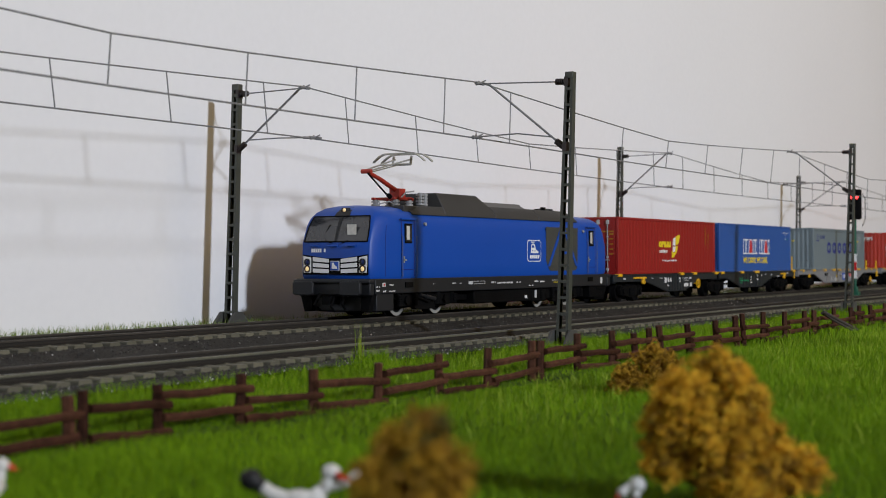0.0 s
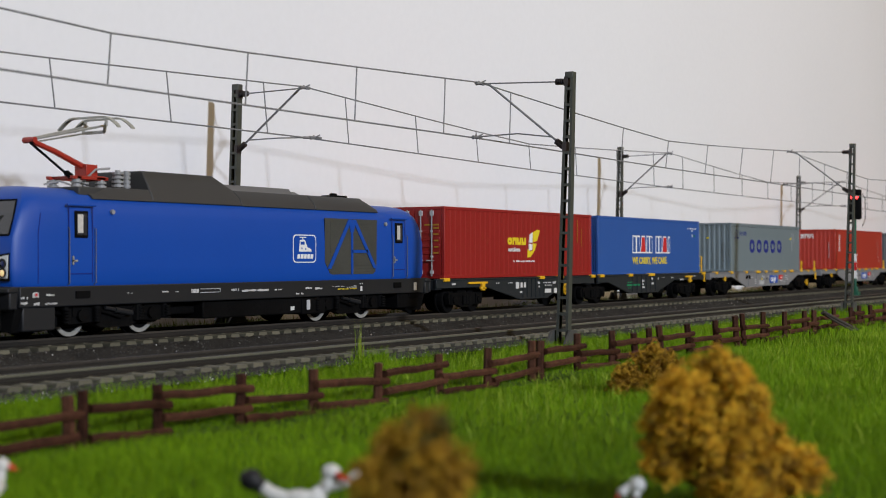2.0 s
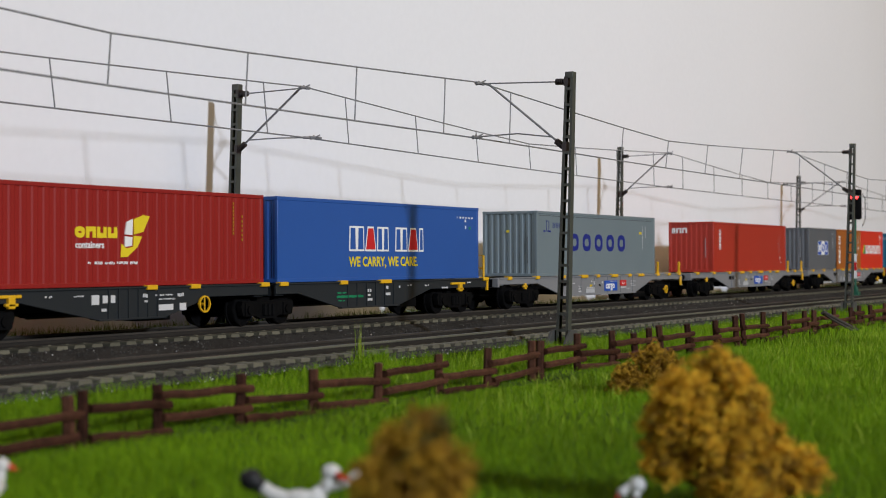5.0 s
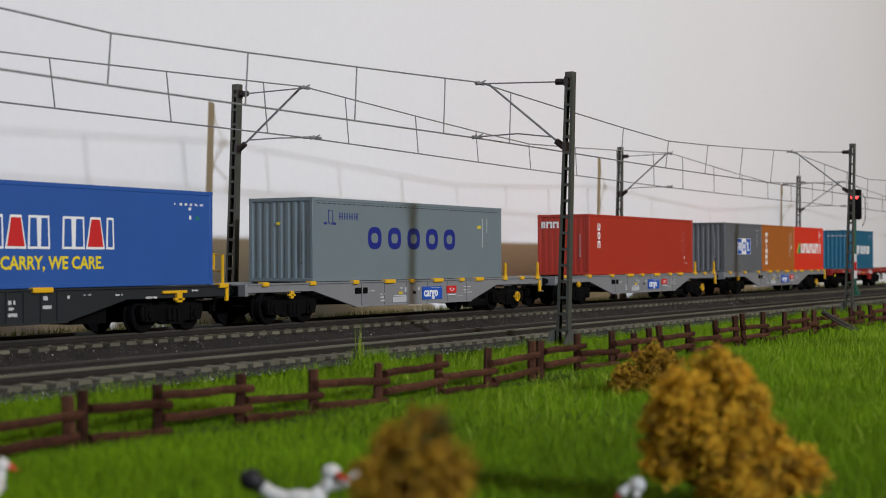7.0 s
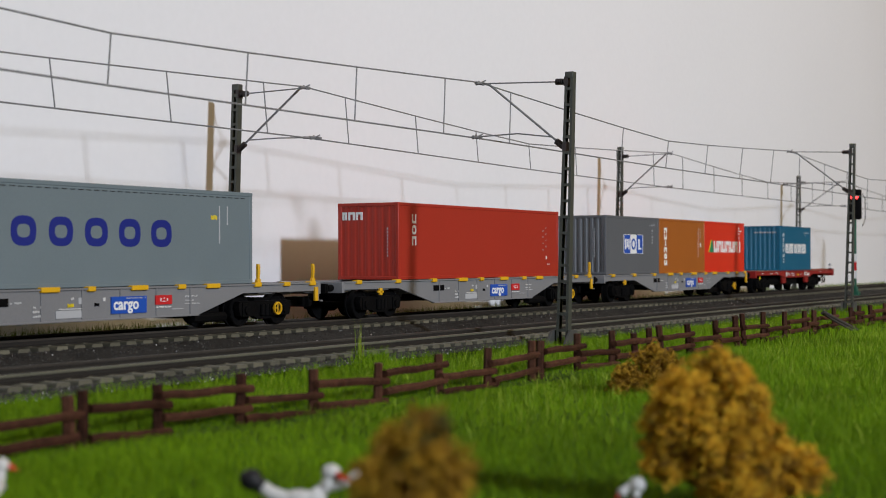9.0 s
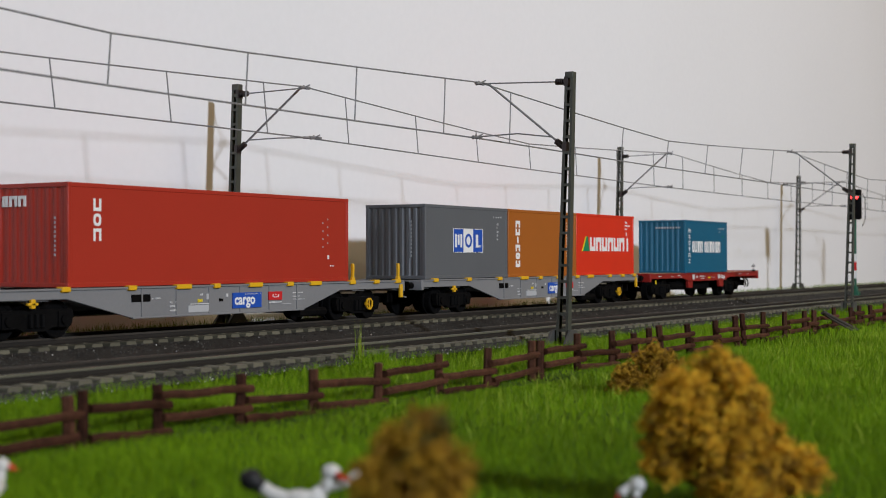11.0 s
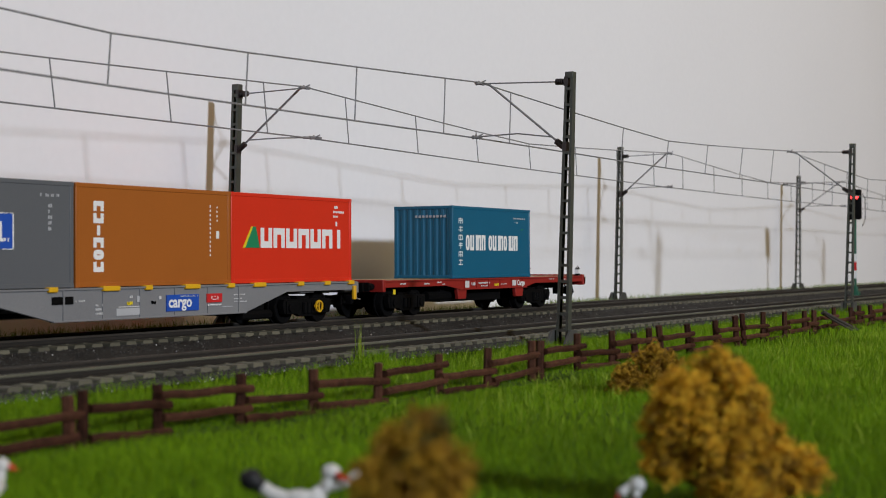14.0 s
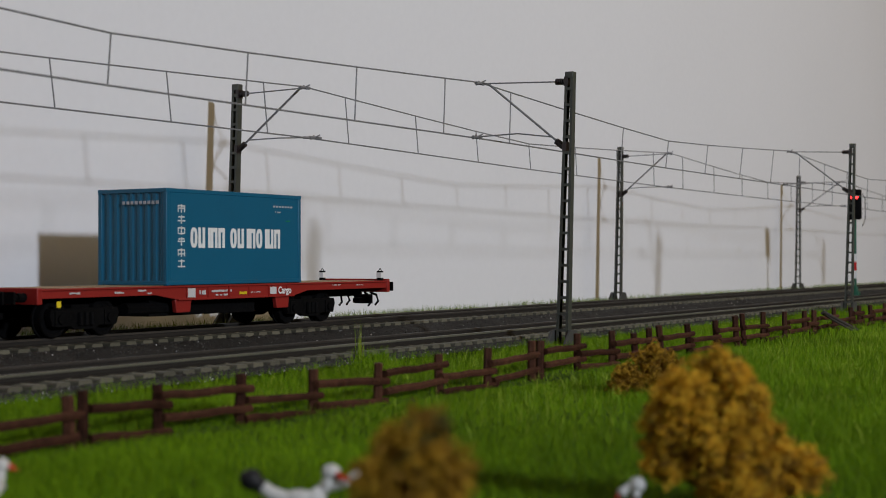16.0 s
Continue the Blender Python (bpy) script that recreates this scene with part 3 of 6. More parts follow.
def buffers(parent, x, way, z=11.6, mat=M_BLACK):
    for s in (-1, 1):
        part("buffer", Build().tube([(x, s * 10.0, z), (x + way * 3.2, s * 10.0, z)], 1.3, 10).tube([(x + way * 3.2, s * 10.0, z), (x + way * 6.0, s * 10.0, z)], 0.8, 10)
             .prism([(s * 10.0 - 2.6, z - 1.7), (s * 10.0 + 2.6, z - 1.7), (s * 10.0 + 2.6, z + 1.7), (s * 10.0 - 2.6, z + 1.7)], "x", x + way * 6.0, x + way * 6.7), mat, parent, smooth=True)
    part("coupling", Build().box(min(x, x + way * 7), max(x, x + way * 7), -1.6, 1.6, 5.4, 7.2).box(x + way * 5 - 0.6, x + way * 5 + 0.6, -4.0, 4.0, 5.0, 8.6), M_BLACK, parent, bevel=0.2)


# -- locomotive, local x from its middle, front at -x --
def locomotive():
    root = vehicle("locomotive", 554.5, "blue dual mode model locomotive with raised red pantograph", "locomotive")
    half = [(0.0, 42.6), (7.0, 42.3), (11.5, 41.4), (14.4, 39.8), (16.2, 37.6), (17.0, 34.5), (17.3, 28.0), (17.3, 20.0), (17.3, 15.8), (16.9, 14.6)]

    def front(z):
        return float(np.interp(z, [14.6, 15.8, 20, 28.4, 34.5, 38.6, 39.8, 41.4, 42.3, 42.6], [0.6, 0.0, -0.2, 0.0, 2.5, 4.7, 5.9, 8.2, 11.2, 13.6]))
    rings = []
    x_front, x_rear = -100.8, 111.0
    stations = [(0.0, 0.865), (0.3, 0.885), (1.1, 0.915), (2.8, 0.952), (5.0, 0.982), (8.0, 0.998), (16.0, 1.0)]

    def ring(offset, widen, at_front):
        pts = []
        for y, z in half:
            lead = front(z) * max(0.0, 1 - offset / 16.0)
            x = (x_front + lead + offset) if at_front else (x_rear - lead - offset)
            yy = y * widen
            pts.append((x, yy, z))
        return [(x, -y, z) for x, y, z in pts[::-1]] + pts[1:]
    rings = [ring(o, w, True) for o, w in stations] + [ring(o, w, False) for o, w in stations[::-1]]
    n = len(rings[0])
    faces = []
    for i in range(len(rings) - 1):
        faces += [(i * n + k, i * n + k + 1, (i + 1) * n + k + 1, (i + 1) * n + k) for k in range(n - 1)]
        faces.append((i * n + n - 1, i * n, (i + 1) * n, (i + 1) * n + n - 1))
    for base in (0, (len(rings) - 1) * n):
        faces += [(base + k, base + k + 1, base + n - 2 - k, base + n - 1 - k) for k in range(n // 2 - 1)]
        m = n // 2
        faces.append((base + m - 1, base + m, base + m + 1))
    body = part("body", Build().add([p for r in rings for p in r], faces), M_BLUE, root, "glossy blue body shell", smooth=True)

    def face_x(z, y, proud=0.12):
        """x of the front face at that height."""
        return x_front + front(z) - proud

    def at_end(way, z, proud):
        return face_x(z, 0, proud) if way < 0 else x_front + x_rear - face_x(z, 0, proud)
    # windscreens at both ends
    for way in (-1, 1):
        wz = [(28.6, 14.2), (31.5, 14.0), (34.5, 13.7), (38.2, 12.6)]
        v = []
        for z, y in wz:
            for s in (-1, 1):
                v.append((at_end(way, z, 0.10), s * y, z))
        for z, y in wz:
            for s in (-1, 1):
                v.append((at_end(way, z, -1.2), s * y, z))
        f = [(2 * i, 2 * i + 1, 2 * i + 3, 2 * i + 2) for i in range(3)] + [(8 + 2 * i + 1, 8 + 2 * i, 8 + 2 * i + 2, 8 + 2 * i + 3) for i in range(3)]
        f += [(0, 8, 9, 1), (6, 7, 15, 14)] + [(2 * i, 2 * i + 2, 10 + 2 * i, 8 + 2 * i) for i in range(3)] + [(2 * i + 1, 9 + 2 * i, 11 + 2 * i, 2 * i + 3) for i in range(3)]
        glass = part("windscreen", Build().add(v, f), M_GLASS, body, "smoked grey windscreen")
        if way < 0:
            edge = Build()
            for a, b in ((wz[0], wz[1]), (wz[1], wz[2]), (wz[2], wz[3])):
                for s in (-1, 1):
                    edge.tube([(face_x(a[0], 0, 0.1), s * a[1], a[0]), (face_x(b[0], 0, 0.1), s * b[1], b[0])], 0.28, 5)
            for z, y in (wz[0], wz[3]):
                edge.tube([(face_x(z, 0, 0.1), -y, z), (face_x(z, 0, 0.1), y, z)], 0.28, 5)
            part("windscreen_seal", edge, M_BLACK, body)
            mid = Build()
            for a, b in ((28.8, 31.5), (31.5, 34.5), (34.5, 38.2), (38.2, 39.8), (39.8, 41.6)):
                w0, w1 = np.interp([a, b], [28.8, 38.19], [0.55, 0.8]) if b < 38.5 else np.interp([a, b], [38.2, 41.6], [3.6, 2.6])
                mid.add([(face_x(a, 0, 0.2), -w0, a), (face_x(a, 0, 0.2), w0, a), (face_x(b, 0, 0.2), w1, b), (face_x(b, 0, 0.2), -w1, b)], [(0, 1, 2, 3)])
            part("centre_pillar", mid, M_FRAME, body, "dark pillar of the windscreen with lamp housing above")
            # pale patch added on the glass for the bright rear window showing through
            part("cab_notice", Build().box(face_x(32.0, 0, 0.45), face_x(32.0, 0, 0.4) + 0.1, -8.6, -4.6, 30.4, 35.0), M_PALEPANE, body, "pale patch on the windscreen for the rear window behind it")
            for y0, y1 in ((1.5, 6.5), (-3.5, -6.8)):
                part("wiper", Build().tube([(face_x(28.4, 0, 0.7), y0, 28.0), (face_x(32.0, 0, 0.6), y1, 29.6), (face_x(35.5, 0, 0.6), (y0 + y1) / 2, 35.0)], 0.22, 5), M_BLACK, body)
            part("grab_bar", Build().tube([(face_x(27, 0, 0.8), 11.0, 27.0), (face_x(27, 0, 0.8), 7.0, 27.0)], 0.35, 6).tube([(face_x(27, 0, 0.8), 3.0, 27.0), (face_x(27, 0, 0.8), -1.5, 27.0)], 0.35, 6)
                 .tube([(face_x(27, 0, 0.8), -5.0, 27.0), (face_x(27, 0, 0.8), -9.5, 27.0)], 0.35, 6), M_BLUE, body)
            lamp = part("top_headlight", Build().prism([(-1.6, 39.9), (1.6, 39.9), (1.4, 41.5), (-1.4, 41.5)], "x", face_x(40.2, 0, 0.5), face_x(41.6, 0, 0)), M_FRAME, body, bevel=0.2)
            part("lamp_glass", Build().ball((face_x(40.4, 0, 0.75), 0.0, 40.6), 0.7), M_LAMP, lamp, "lit warm white lamp", smooth=True)
            marks_front = Build()
            for k in range(7):
                if k != 5:
                    marks_front.box(face_x(25.5, 0, 0.15), face_x(25.5, 0, -0.2), 10.9 - k * 0.95 - 0.7, 10.9 - k * 0.95, 24.6, 26.0)
            part("number_bars", marks_front, M_WHITE, body, "white bars in place of the number")
            black = part("light_band", Build().prism([(-14.7, 16.2), (-14.7, 23.8), (-4, 22.4), (4, 22.4), (14.7, 23.8), (14.7, 16.2)], "x", face_x(20, 0, 0.28), face_x(20, 0, -0.8)), M_BLACK, body, "black band behind the white stripes")
            for s in (-1, 1):
                for k in range(3):
                    z0 = 16.8 + k * 1.95
                    lift = (0.35, 0.55, 0.8)[k]
                    part("white_stripe", Build().prism([(s * 2.7, z0), (s * 10.0, z0 + lift * 0.7), (s * 10.0, z0 + 1.4 + lift), (s * 2.7, z0 + 1.4)], "x", face_x(20, 0, 0.42), face_x(20, 0, 0)), M_WHITE, black, "white stripe")
                cluster = part("headlight", Build().prism([(s * 10.8, 16.9), (s * 14.3, 16.9), (s * 14.5, 23.3), (s * 10.8, 22.7)], "x", face_x(20, 0, 0.42), face_x(20, 0, 0)), M_WHITE, black, "white headlight cluster", bevel=0.15)
                for z, m in ((20.9, M_LENS), (18.4, M_LAMP)):
                    part("lamp_ring", Build().ring((face_x(20, 0, 0.5), s * 12.5, z), "x", 1.4, 0.95, 0.2, 14), M_FRAME, cluster, "dark ring round the lamp")
                    part("lamp_glass", Build().ball((face_x(20, 0, 0.45), s * 12.5, z), 0.95, 0.5), m, cluster, smooth=True)
            badge = part("badge", Build().prism([(-2.1, 17.6), (2.1, 17.6), (2.1, 21.4), (-2.1, 21.4)], "x", face_x(20, 0, 0.6), face_x(20, 0, 0)), M_DIM, black, "round cornered badge", bevel=0.4)
            part("badge_face", Build().prism([(-1.8, 17.9), (1.8, 17.9), (1.8, 21.1), (-1.8, 21.1)], "x", face_x(20, 0, 0.72), face_x(20, 0, 0)), M_LOGOBLUE, badge)
            part("badge_mark", Build().prism([(1.1, 18.4), (-1.3, 18.4), (-1.2, 19.2), (-0.1, 19.9), (0.2, 20.7), (1.0, 20.7)], "x", face_x(20, 0, 0.82), face_x(20, 0, 0)), M_WHITE, badge)
    # cab doors with windows and handrails, both ends
    for s in (-1, 1):
        for x in (-77.2, 90.2):
            y = s * 17.3
            frame = Build()
            for a, b in (((x - 4.6, 15.6), (x - 4.6, 37.4)), ((x + 4.6, 15.6), (x + 4.6, 37.4)), ((x - 4.6, 18.0), (x + 4.6, 18.0)), ((x - 4.6, 37.2), (x + 4.6, 37.2))):
                frame.tube([(a[0], y, a[1]), (b[0], y, b[1])], 0.16, 5)
            door = part("cab_door", frame, M_NAVY, body, "recessed seam of the cab door")
            part("rain_strip", Build().box(x - 5.6, x + 5.6, min(y, y + s * 0.7), max(y, y + s * 0.7), 36.9, 37.6), M_BLUE, body, bevel=0.15)
            win = part("door_window", Build().box(x - 2.4, x + 2.8, y - 0.22, y + 0.22, 28.0, 35.6), M_BLACK, body, "narrow door window with black seal", bevel=0.3)
            part("window_pane", Build().box(x - 1.7, x + 2.1, y - 0.32, y + 0.32, 28.8, 34.9), M_GLASS, win, "dark glass")
            # pale panel set on the glass, a reflection painted as colour
            part("window_reflection_panel", Build().box(x - 1.5, x + 0.6, y - 0.4, y + 0.4, 29.4, 34.6), M_PALEPANE, win, "pale reflection painted on the pane")
            for dx in (-5.0, 5.3):
                part("handrail", Build().tube([(x + dx, y, 31.0), (x + dx, y + s * 0.75, 30.6), (x + dx, y + s * 0.75, 15.4), (x + dx, y, 15.0)], 0.13, 5), M_ROOF2, body, "thin grey handrail")
            part("door_handle", Build().box(x - 3.4, x - 2.9, y - 0.4, y + 0.4, 20.5, 23.0).box(x - 3.4, x - 1.4, y - 0.4, y + 0.4, 21.4, 21.9), M_STEEL, body)
        part("panel_seam", Build().tube([(-93.2, s * 17.27, 15.6), (-93.2, s * 17.27, 29), (-92.0, s * 16.95, 34.6)], 0.13, 5), M_NAVY, body, "thin panel seam")
        part("panel_seam", Build().tube([(102.0, s * 17.05, 15.6), (102.0, s * 17.0, 29), (100.5, s * 16.7, 34.6)], 0.13, 5), M_NAVY, body, "thin panel seam")
        part("side_lamp", Build().tube([(-64.5, s * 17.0, 35.6), (-64.5, s * 17.8, 35.6)], 0.7, 8).tube([(81.0, s * 17.0, 35.0), (81.0, s * 17.8, 35.0)], 0.7, 8), M_SILVER, body, smooth=True)
        # louvred grille with blue bracing
        y = s * 17.3
        grille = part("grille", Build().prism([(41.6, 21.0), (44.6, 17.0), (46.2, 16.6), (72.6, 16.6), (74.6, 19.0), (75.0, 36.4), (41.6, 36.4)], "y", y - 0.12, y + 0.12), M_MESH, body, "grey ventilation grille")
        for z in [17.4 + 1.15 * k for k in range(16)]:
            part("louvre", Build().box(44.8, 73.8, y - 0.24, y + 0.24, z, z + 0.42), M_MESH, grille)
        brace = Build()
        for (xa, za), (xb, zb), w in (((44.0, 18.6), (57.0, 36.2), 1.05), ((59.6, 36.2), (73.4, 18.6), 1.05), ((58.3, 16.6), (58.3, 35.0), 0.6), ((58.3, 24.8), (68.6, 24.8), 0.55)):
            brace.prism([(xa - w, za), (xa + w, za), (xb + w, zb), (xb - w, zb)] if abs(zb - za) > 1 else [(xa, za - w), (xb, zb - w), (xb, zb + w), (xa, za + w)], "y", y - 0.42, y + 0.42)
        brace.prism([(56.0, 36.0), (60.6, 36.0), (59.2, 31.6), (57.4, 31.6)], "y", y - 0.43, y + 0.43)
        part("grille_brace", brace, M_BLUE, grille, "blue diagonal braces over the grille")
        for name, x0, x1, z0, z1, m, proud in (("side_badge", 22.8, 36.2, 20.8, 30.4, M_WHITE, 0.1), ("badge_face", 23.15, 35.85, 21.15, 30.05, M_BLUE, 0.16)):
            corner = [(x1 - 1.6, z1 - 1.6, 0), (x0 + 1.6, z1 - 1.6, 90), (x0 + 1.6, z0 + 1.6, 180), (x1 - 1.6, z0 + 1.6, 270)]
            outline = [(cx + 1.6 * math.cos(radians(g + k)), cz + 1.6 * math.sin(radians(g + k))) for cx, cz, g in corner for k in (0, 30, 60, 90)]
            badge = part(name, Build().prism(outline, "y", y - proud, y + proud), m, body if name == "side_badge" else badge, "white outlined company badge" if name == "side_badge" else "")
            outer_badge = badge if name == "side_badge" else outer_badge
        badge = outer_badge
        part("badge_mark", Build().prism([(26.0, 24.6), (33.4, 24.6), (33.2, 25.4), (30.8, 26.2), (29.6, 28.6), (26.6, 28.6)], "y", y - 0.24, y + 0.24), M_WHITE, badge)
        part("badge_mark", Build().box(28.0, 28.5, y - 0.24, y + 0.24, 28.6, 29.4).box(26.4, 30.2, y - 0.24, y + 0.24, 29.3, 29.65), M_WHITE, badge)
        part("badge_window", Build().box(26.9, 29.2, y - 0.3, y + 0.3, 27.0, 28.0).box(27.4, 27.9, y - 0.3, y + 0.3, 25.4, 26.0).box(29.6, 30.1, y - 0.3, y + 0.3, 25.2, 25.8), M_BLUE, badge)
        for k in range(5):
            part("badge_letter_bar", Build().prism([(25.0 + 1.9 * k, 22.2), (26.5 + 1.9 * k, 22.2), (26.8 + 1.9 * k, 23.7), (25.3 + 1.9 * k, 23.7)], "y", y - 0.24, y + 0.24), M_WHITE, badge)
    # grey roof: high hood, low hood, hatches
    hood = [(15.6, 39.2), (14.6, 41.6), (10.8, 48.7), (-10.8, 48.7), (-14.6, 41.6), (-15.6, 39.2)]
    low = [(15.6, 39.2), (14.6, 41.6), (11.6, 44.4), (-11.6, 44.4), (-14.6, 41.6), (-15.6, 39.2)]
    tail = [(15.6, 39.2), (14.9, 40.2), (12.4, 41.2), (-12.4, 41.2), (-14.9, 40.2), (-15.6, 39.2)]

    def hood_loft(sections):
        v = [(x, y, z) for x, outline in sections for y, z in outline]
        k = len(hood)
        f = [tuple(range(k)), tuple(len(v) - 1 - i for i in range(k))]
        for i in range(len(sections) - 1):
            f += [(i * k + j, i * k + (j + 1) % k, (i + 1) * k + (j + 1) % k, (i + 1) * k + j) for j in range(k)]
        return Build().add(v, f)
    part("roof_hood", hood_loft([(-45.0, hood), (-12.0, hood), (-2.5, low)]), M_ROOF, root, "dark grey raised roof hood", bevel=0.4)
    part("roof_panel", hood_loft([(-2.4, low), (38.6, low)]), M_ROOF, root, "dark grey roof panel", bevel=0.3)
    part("roof_panel", hood_loft([(38.9, low), (72.0, low), (79.0, tail)]), M_ROOF, root, "dark grey roof panel with sloping end", bevel=0.3)
    part("roof_hatch", Build().prism([(-10, 44.2), (10, 44.2), (8, 46.5), (-8, 46.5)], "x", -5.0, 33.5).prism([(-8.5, 44.2), (8.5, 44.2), (6, 45.6), (-6, 45.6)], "x", 33.5, 40), M_ROOF2, root, "paler grey roof hatch", bevel=0.5)
    part("exhaust", Build().box(64, 74, -5, 0, 44.2, 45.6).box(67, 69.5, -3.5, -1.5, 45.6, 46.4), M_BLACK, root, bevel=0.3)
    part("roof_well", Build().box(-74, -45, -13.4, 13.4, 40.0, 42.75), M_ROOF, root, "dark grey pantograph well", bevel=0.4)
    part("roof_edge", hood_loft([(-70.5, tail), (-62.0, [(15.6, 39.2), (15.1, 40.4), (13.6, 42.9), (-13.6, 42.9), (-15.1, 40.4), (-15.6, 39.2)]), (-45.0, [(15.6, 39.2), (15.1, 40.4), (13.6, 42.9), (-13.6, 42.9), (-15.1, 40.4), (-15.6, 39.2)])]), M_ROOF, root, bevel=0.2)
    for x, y in ((-51.2, -7.0), (-47.4, -7.0), (-51.2, 7.0)):
        ins = Build().tube([(x, y, 42.5), (x, y, 48.6)], 0.9, 10)
        for k in range(4):
            ins.tube([(x, y, 43.6 + 1.25 * k), (x, y, 44.3 + 1.25 * k)], 1.75 if x < -50 else 1.2, 14)
        part("roof_insulator", ins, M_SILVER, root, "ribbed silver grey insulator", smooth=True)
    part("roof_conduit", Build().tube([(-62, -3, 44.5), (-58, -4.5, 48.6), (-52, -4.5, 49.2)], 0.35, 6).tube([(-80, -6, 43.2), (-76, -8, 44.3), (-70, -6, 43.6)], 0.3, 6), M_SILVER, root, smooth=True)
    # pantograph
    pan = part("pantograph", Build().box(-68, -53.5, -5.5, -4.0, 45.4, 46.4).box(-68, -53.5, 4.0, 5.5, 45.4, 46.4).box(-66.5, -64.5, -5.5, 5.5, 45.4, 46.4).box(-58.5, -54.5, -5.5, 5.5, 45.3, 46.6)
               .box(-59.5, -54.8, -2.4, 2.4, 46.2, 50.2), M_RED_ARM, root, "red pantograph base frame", bevel=0.2)
    for x in (-66, -56):
        for y in (-4.7, 4.7):
            part("base_insulator", Build().tube([(x, y, 42.4), (x, y, 45.5)], 1.1, 8).tube([(x, y, 43.2), (x, y, 43.8)], 1.7, 10).tube([(x, y, 44.4), (x, y, 45.0)], 1.7, 10), M_SILVER, pan, smooth=True)
    part("lower_arm", Build().tube([(-57.0, 0, 49.0), (-70, 0, 53.4), (-79.6, 0, 56.0)], 1.0, 8, 0.75).tube([(-79.6, -2.2, 56.0), (-79.6, 2.2, 56.0)], 0.9, 8), M_RED_ARM, pan, "red lower arm", smooth=True)
    part("control_rod", Build().tube([(-66.5, -1.6, 46.8), (-80.6, -1.2, 55.2)], 0.38, 6).tube([(-67.8, -2.4, 47.2), (-65.6, -2.4, 46.2)], 0.9, 6), M_BLACK, pan, smooth=True)
    part("upper_arm", Build().tube([(-79.6, -1.6, 56.2), (-52.4, -4.0, 62.2)], 0.36, 6).tube([(-79.6, 1.6, 56.2), (-52.4, 4.0, 62.2)], 0.36, 6).tube([(-77.5, 0, 55.6), (-54.0, 0, 60.2)], 0.26, 6)
         .tube([(-66, -2.9, 59.2), (-66, 2.9, 59.2)], 0.25, 5).tube([(-54, -4.2, 60.0), (-54, 4.2, 60.0)], 0.5, 6).tube([(-54, -4.2, 60.0), (-53, -4.2, 63.4)], 0.5, 6).tube([(-54, 4.2, 60.0), (-53, 4.2, 63.4)], 0.5, 6),
         M_STEEL, pan, "thin grey upper arm", smooth=True)
    for x in (-56.0, -50.0):
        bow = [(y, 64.55 - 3.2 * max(0.0, (abs(y) - 6.5) / 5.5) ** 1.5) for y in np.linspace(-12, 12, 17)]
        v = [(x + dx, y, z + dz) for y, z in bow for dx, dz in ((-0.8, -0.5), (0.8, -0.5), (0.8, 0.0), (-0.8, 0.0))]
        f = [(4 * i + j, 4 * i + (j + 1) % 4, 4 * i + 4 + (j + 1) % 4, 4 * i + 4 + j) for i in range(16) for j in range(4)] + [(3, 2, 1, 0), (64, 65, 66, 67)]
        part("collector_strip", Build().add(v, f), M_STRIP, pan, "pale curved collector strip")
    # underframe, skirts, plough, tanks
    part("underframe", Build().box(-99.5, 109, -17.0, 17.0, 9.0, 14.7).prism([(-17.0, 14.7), (17.0, 14.7), (15.5, 8.2), (-15.5, 8.2)], "x", -102.5, -96).prism([(-17.0, 14.7), (17.0, 14.7), (15.5, 8.2), (-15.5, 8.2)], "x", 101, 113.0),
         M_FRAME, root, "charcoal grey underframe", bevel=0.35)
    for way, e in ((-1, -101.4), (1, 111.6)):
        part("buffer_beam", Build().box(min((e + way * -1.2), (e + way * 1.6)), max((e + way * -1.2), (e + way * 1.6)), -16.8, 16.8, 8.6, 13.4).box(min((e + way * -1.2), (e + way * 2.6)), max((e + way * -1.2), (e + way * 2.6)), -17.2, 17.2, 13.0, 14.4), M_FRAME, root, "charcoal buffer beam under a projecting edge", bevel=0.4)
        part("snow_plough", Build().prism([(-11, 6.4), (11, 6.4), (9.5, 2.2), (-9.5, 2.2)], "x", (e + way * -4.6), (e + way * -3.6)).prism([(-16.4, 8.8), (-11, 8.8), (-11, 2.6), (-14.5, 2.2)], "x", (e + way * -12.2), (e + way * -0.8))
             .prism([(16.4, 8.8), (11, 8.8), (11, 2.6), (14.5, 2.2)], "x", (e + way * -12.2), (e + way * -0.8)), M_BLACK, root, "black snow plough and steps", bevel=0.25)
        part("coupling_hook", Build().box(min((e + way * -1.2), (e + way * 5.8)), max((e + way * -1.2), (e + way * 5.8)), -1.8, 1.8, 5.2, 8.2).tube([((e + way * 3.8), -2.6, 8.0), ((e + way * 6.3), -2.6, 4.4), ((e + way * 3.8), -2.6, 2.6)], 0.5, 6)
             .tube([((e + way * 1.8), 5.5, 9.0), ((e + way * 5.3), 5.5, 5.0), ((e + way * 2.3), 5.2, 3.0)], 0.55, 6).tube([((e + way * 1.8), -6.5, 9.0), ((e + way * 4.8), -6.5, 5.4), ((e + way * 2.3), -6.2, 3.4)], 0.55, 6), M_BLACK, root, smooth=True)
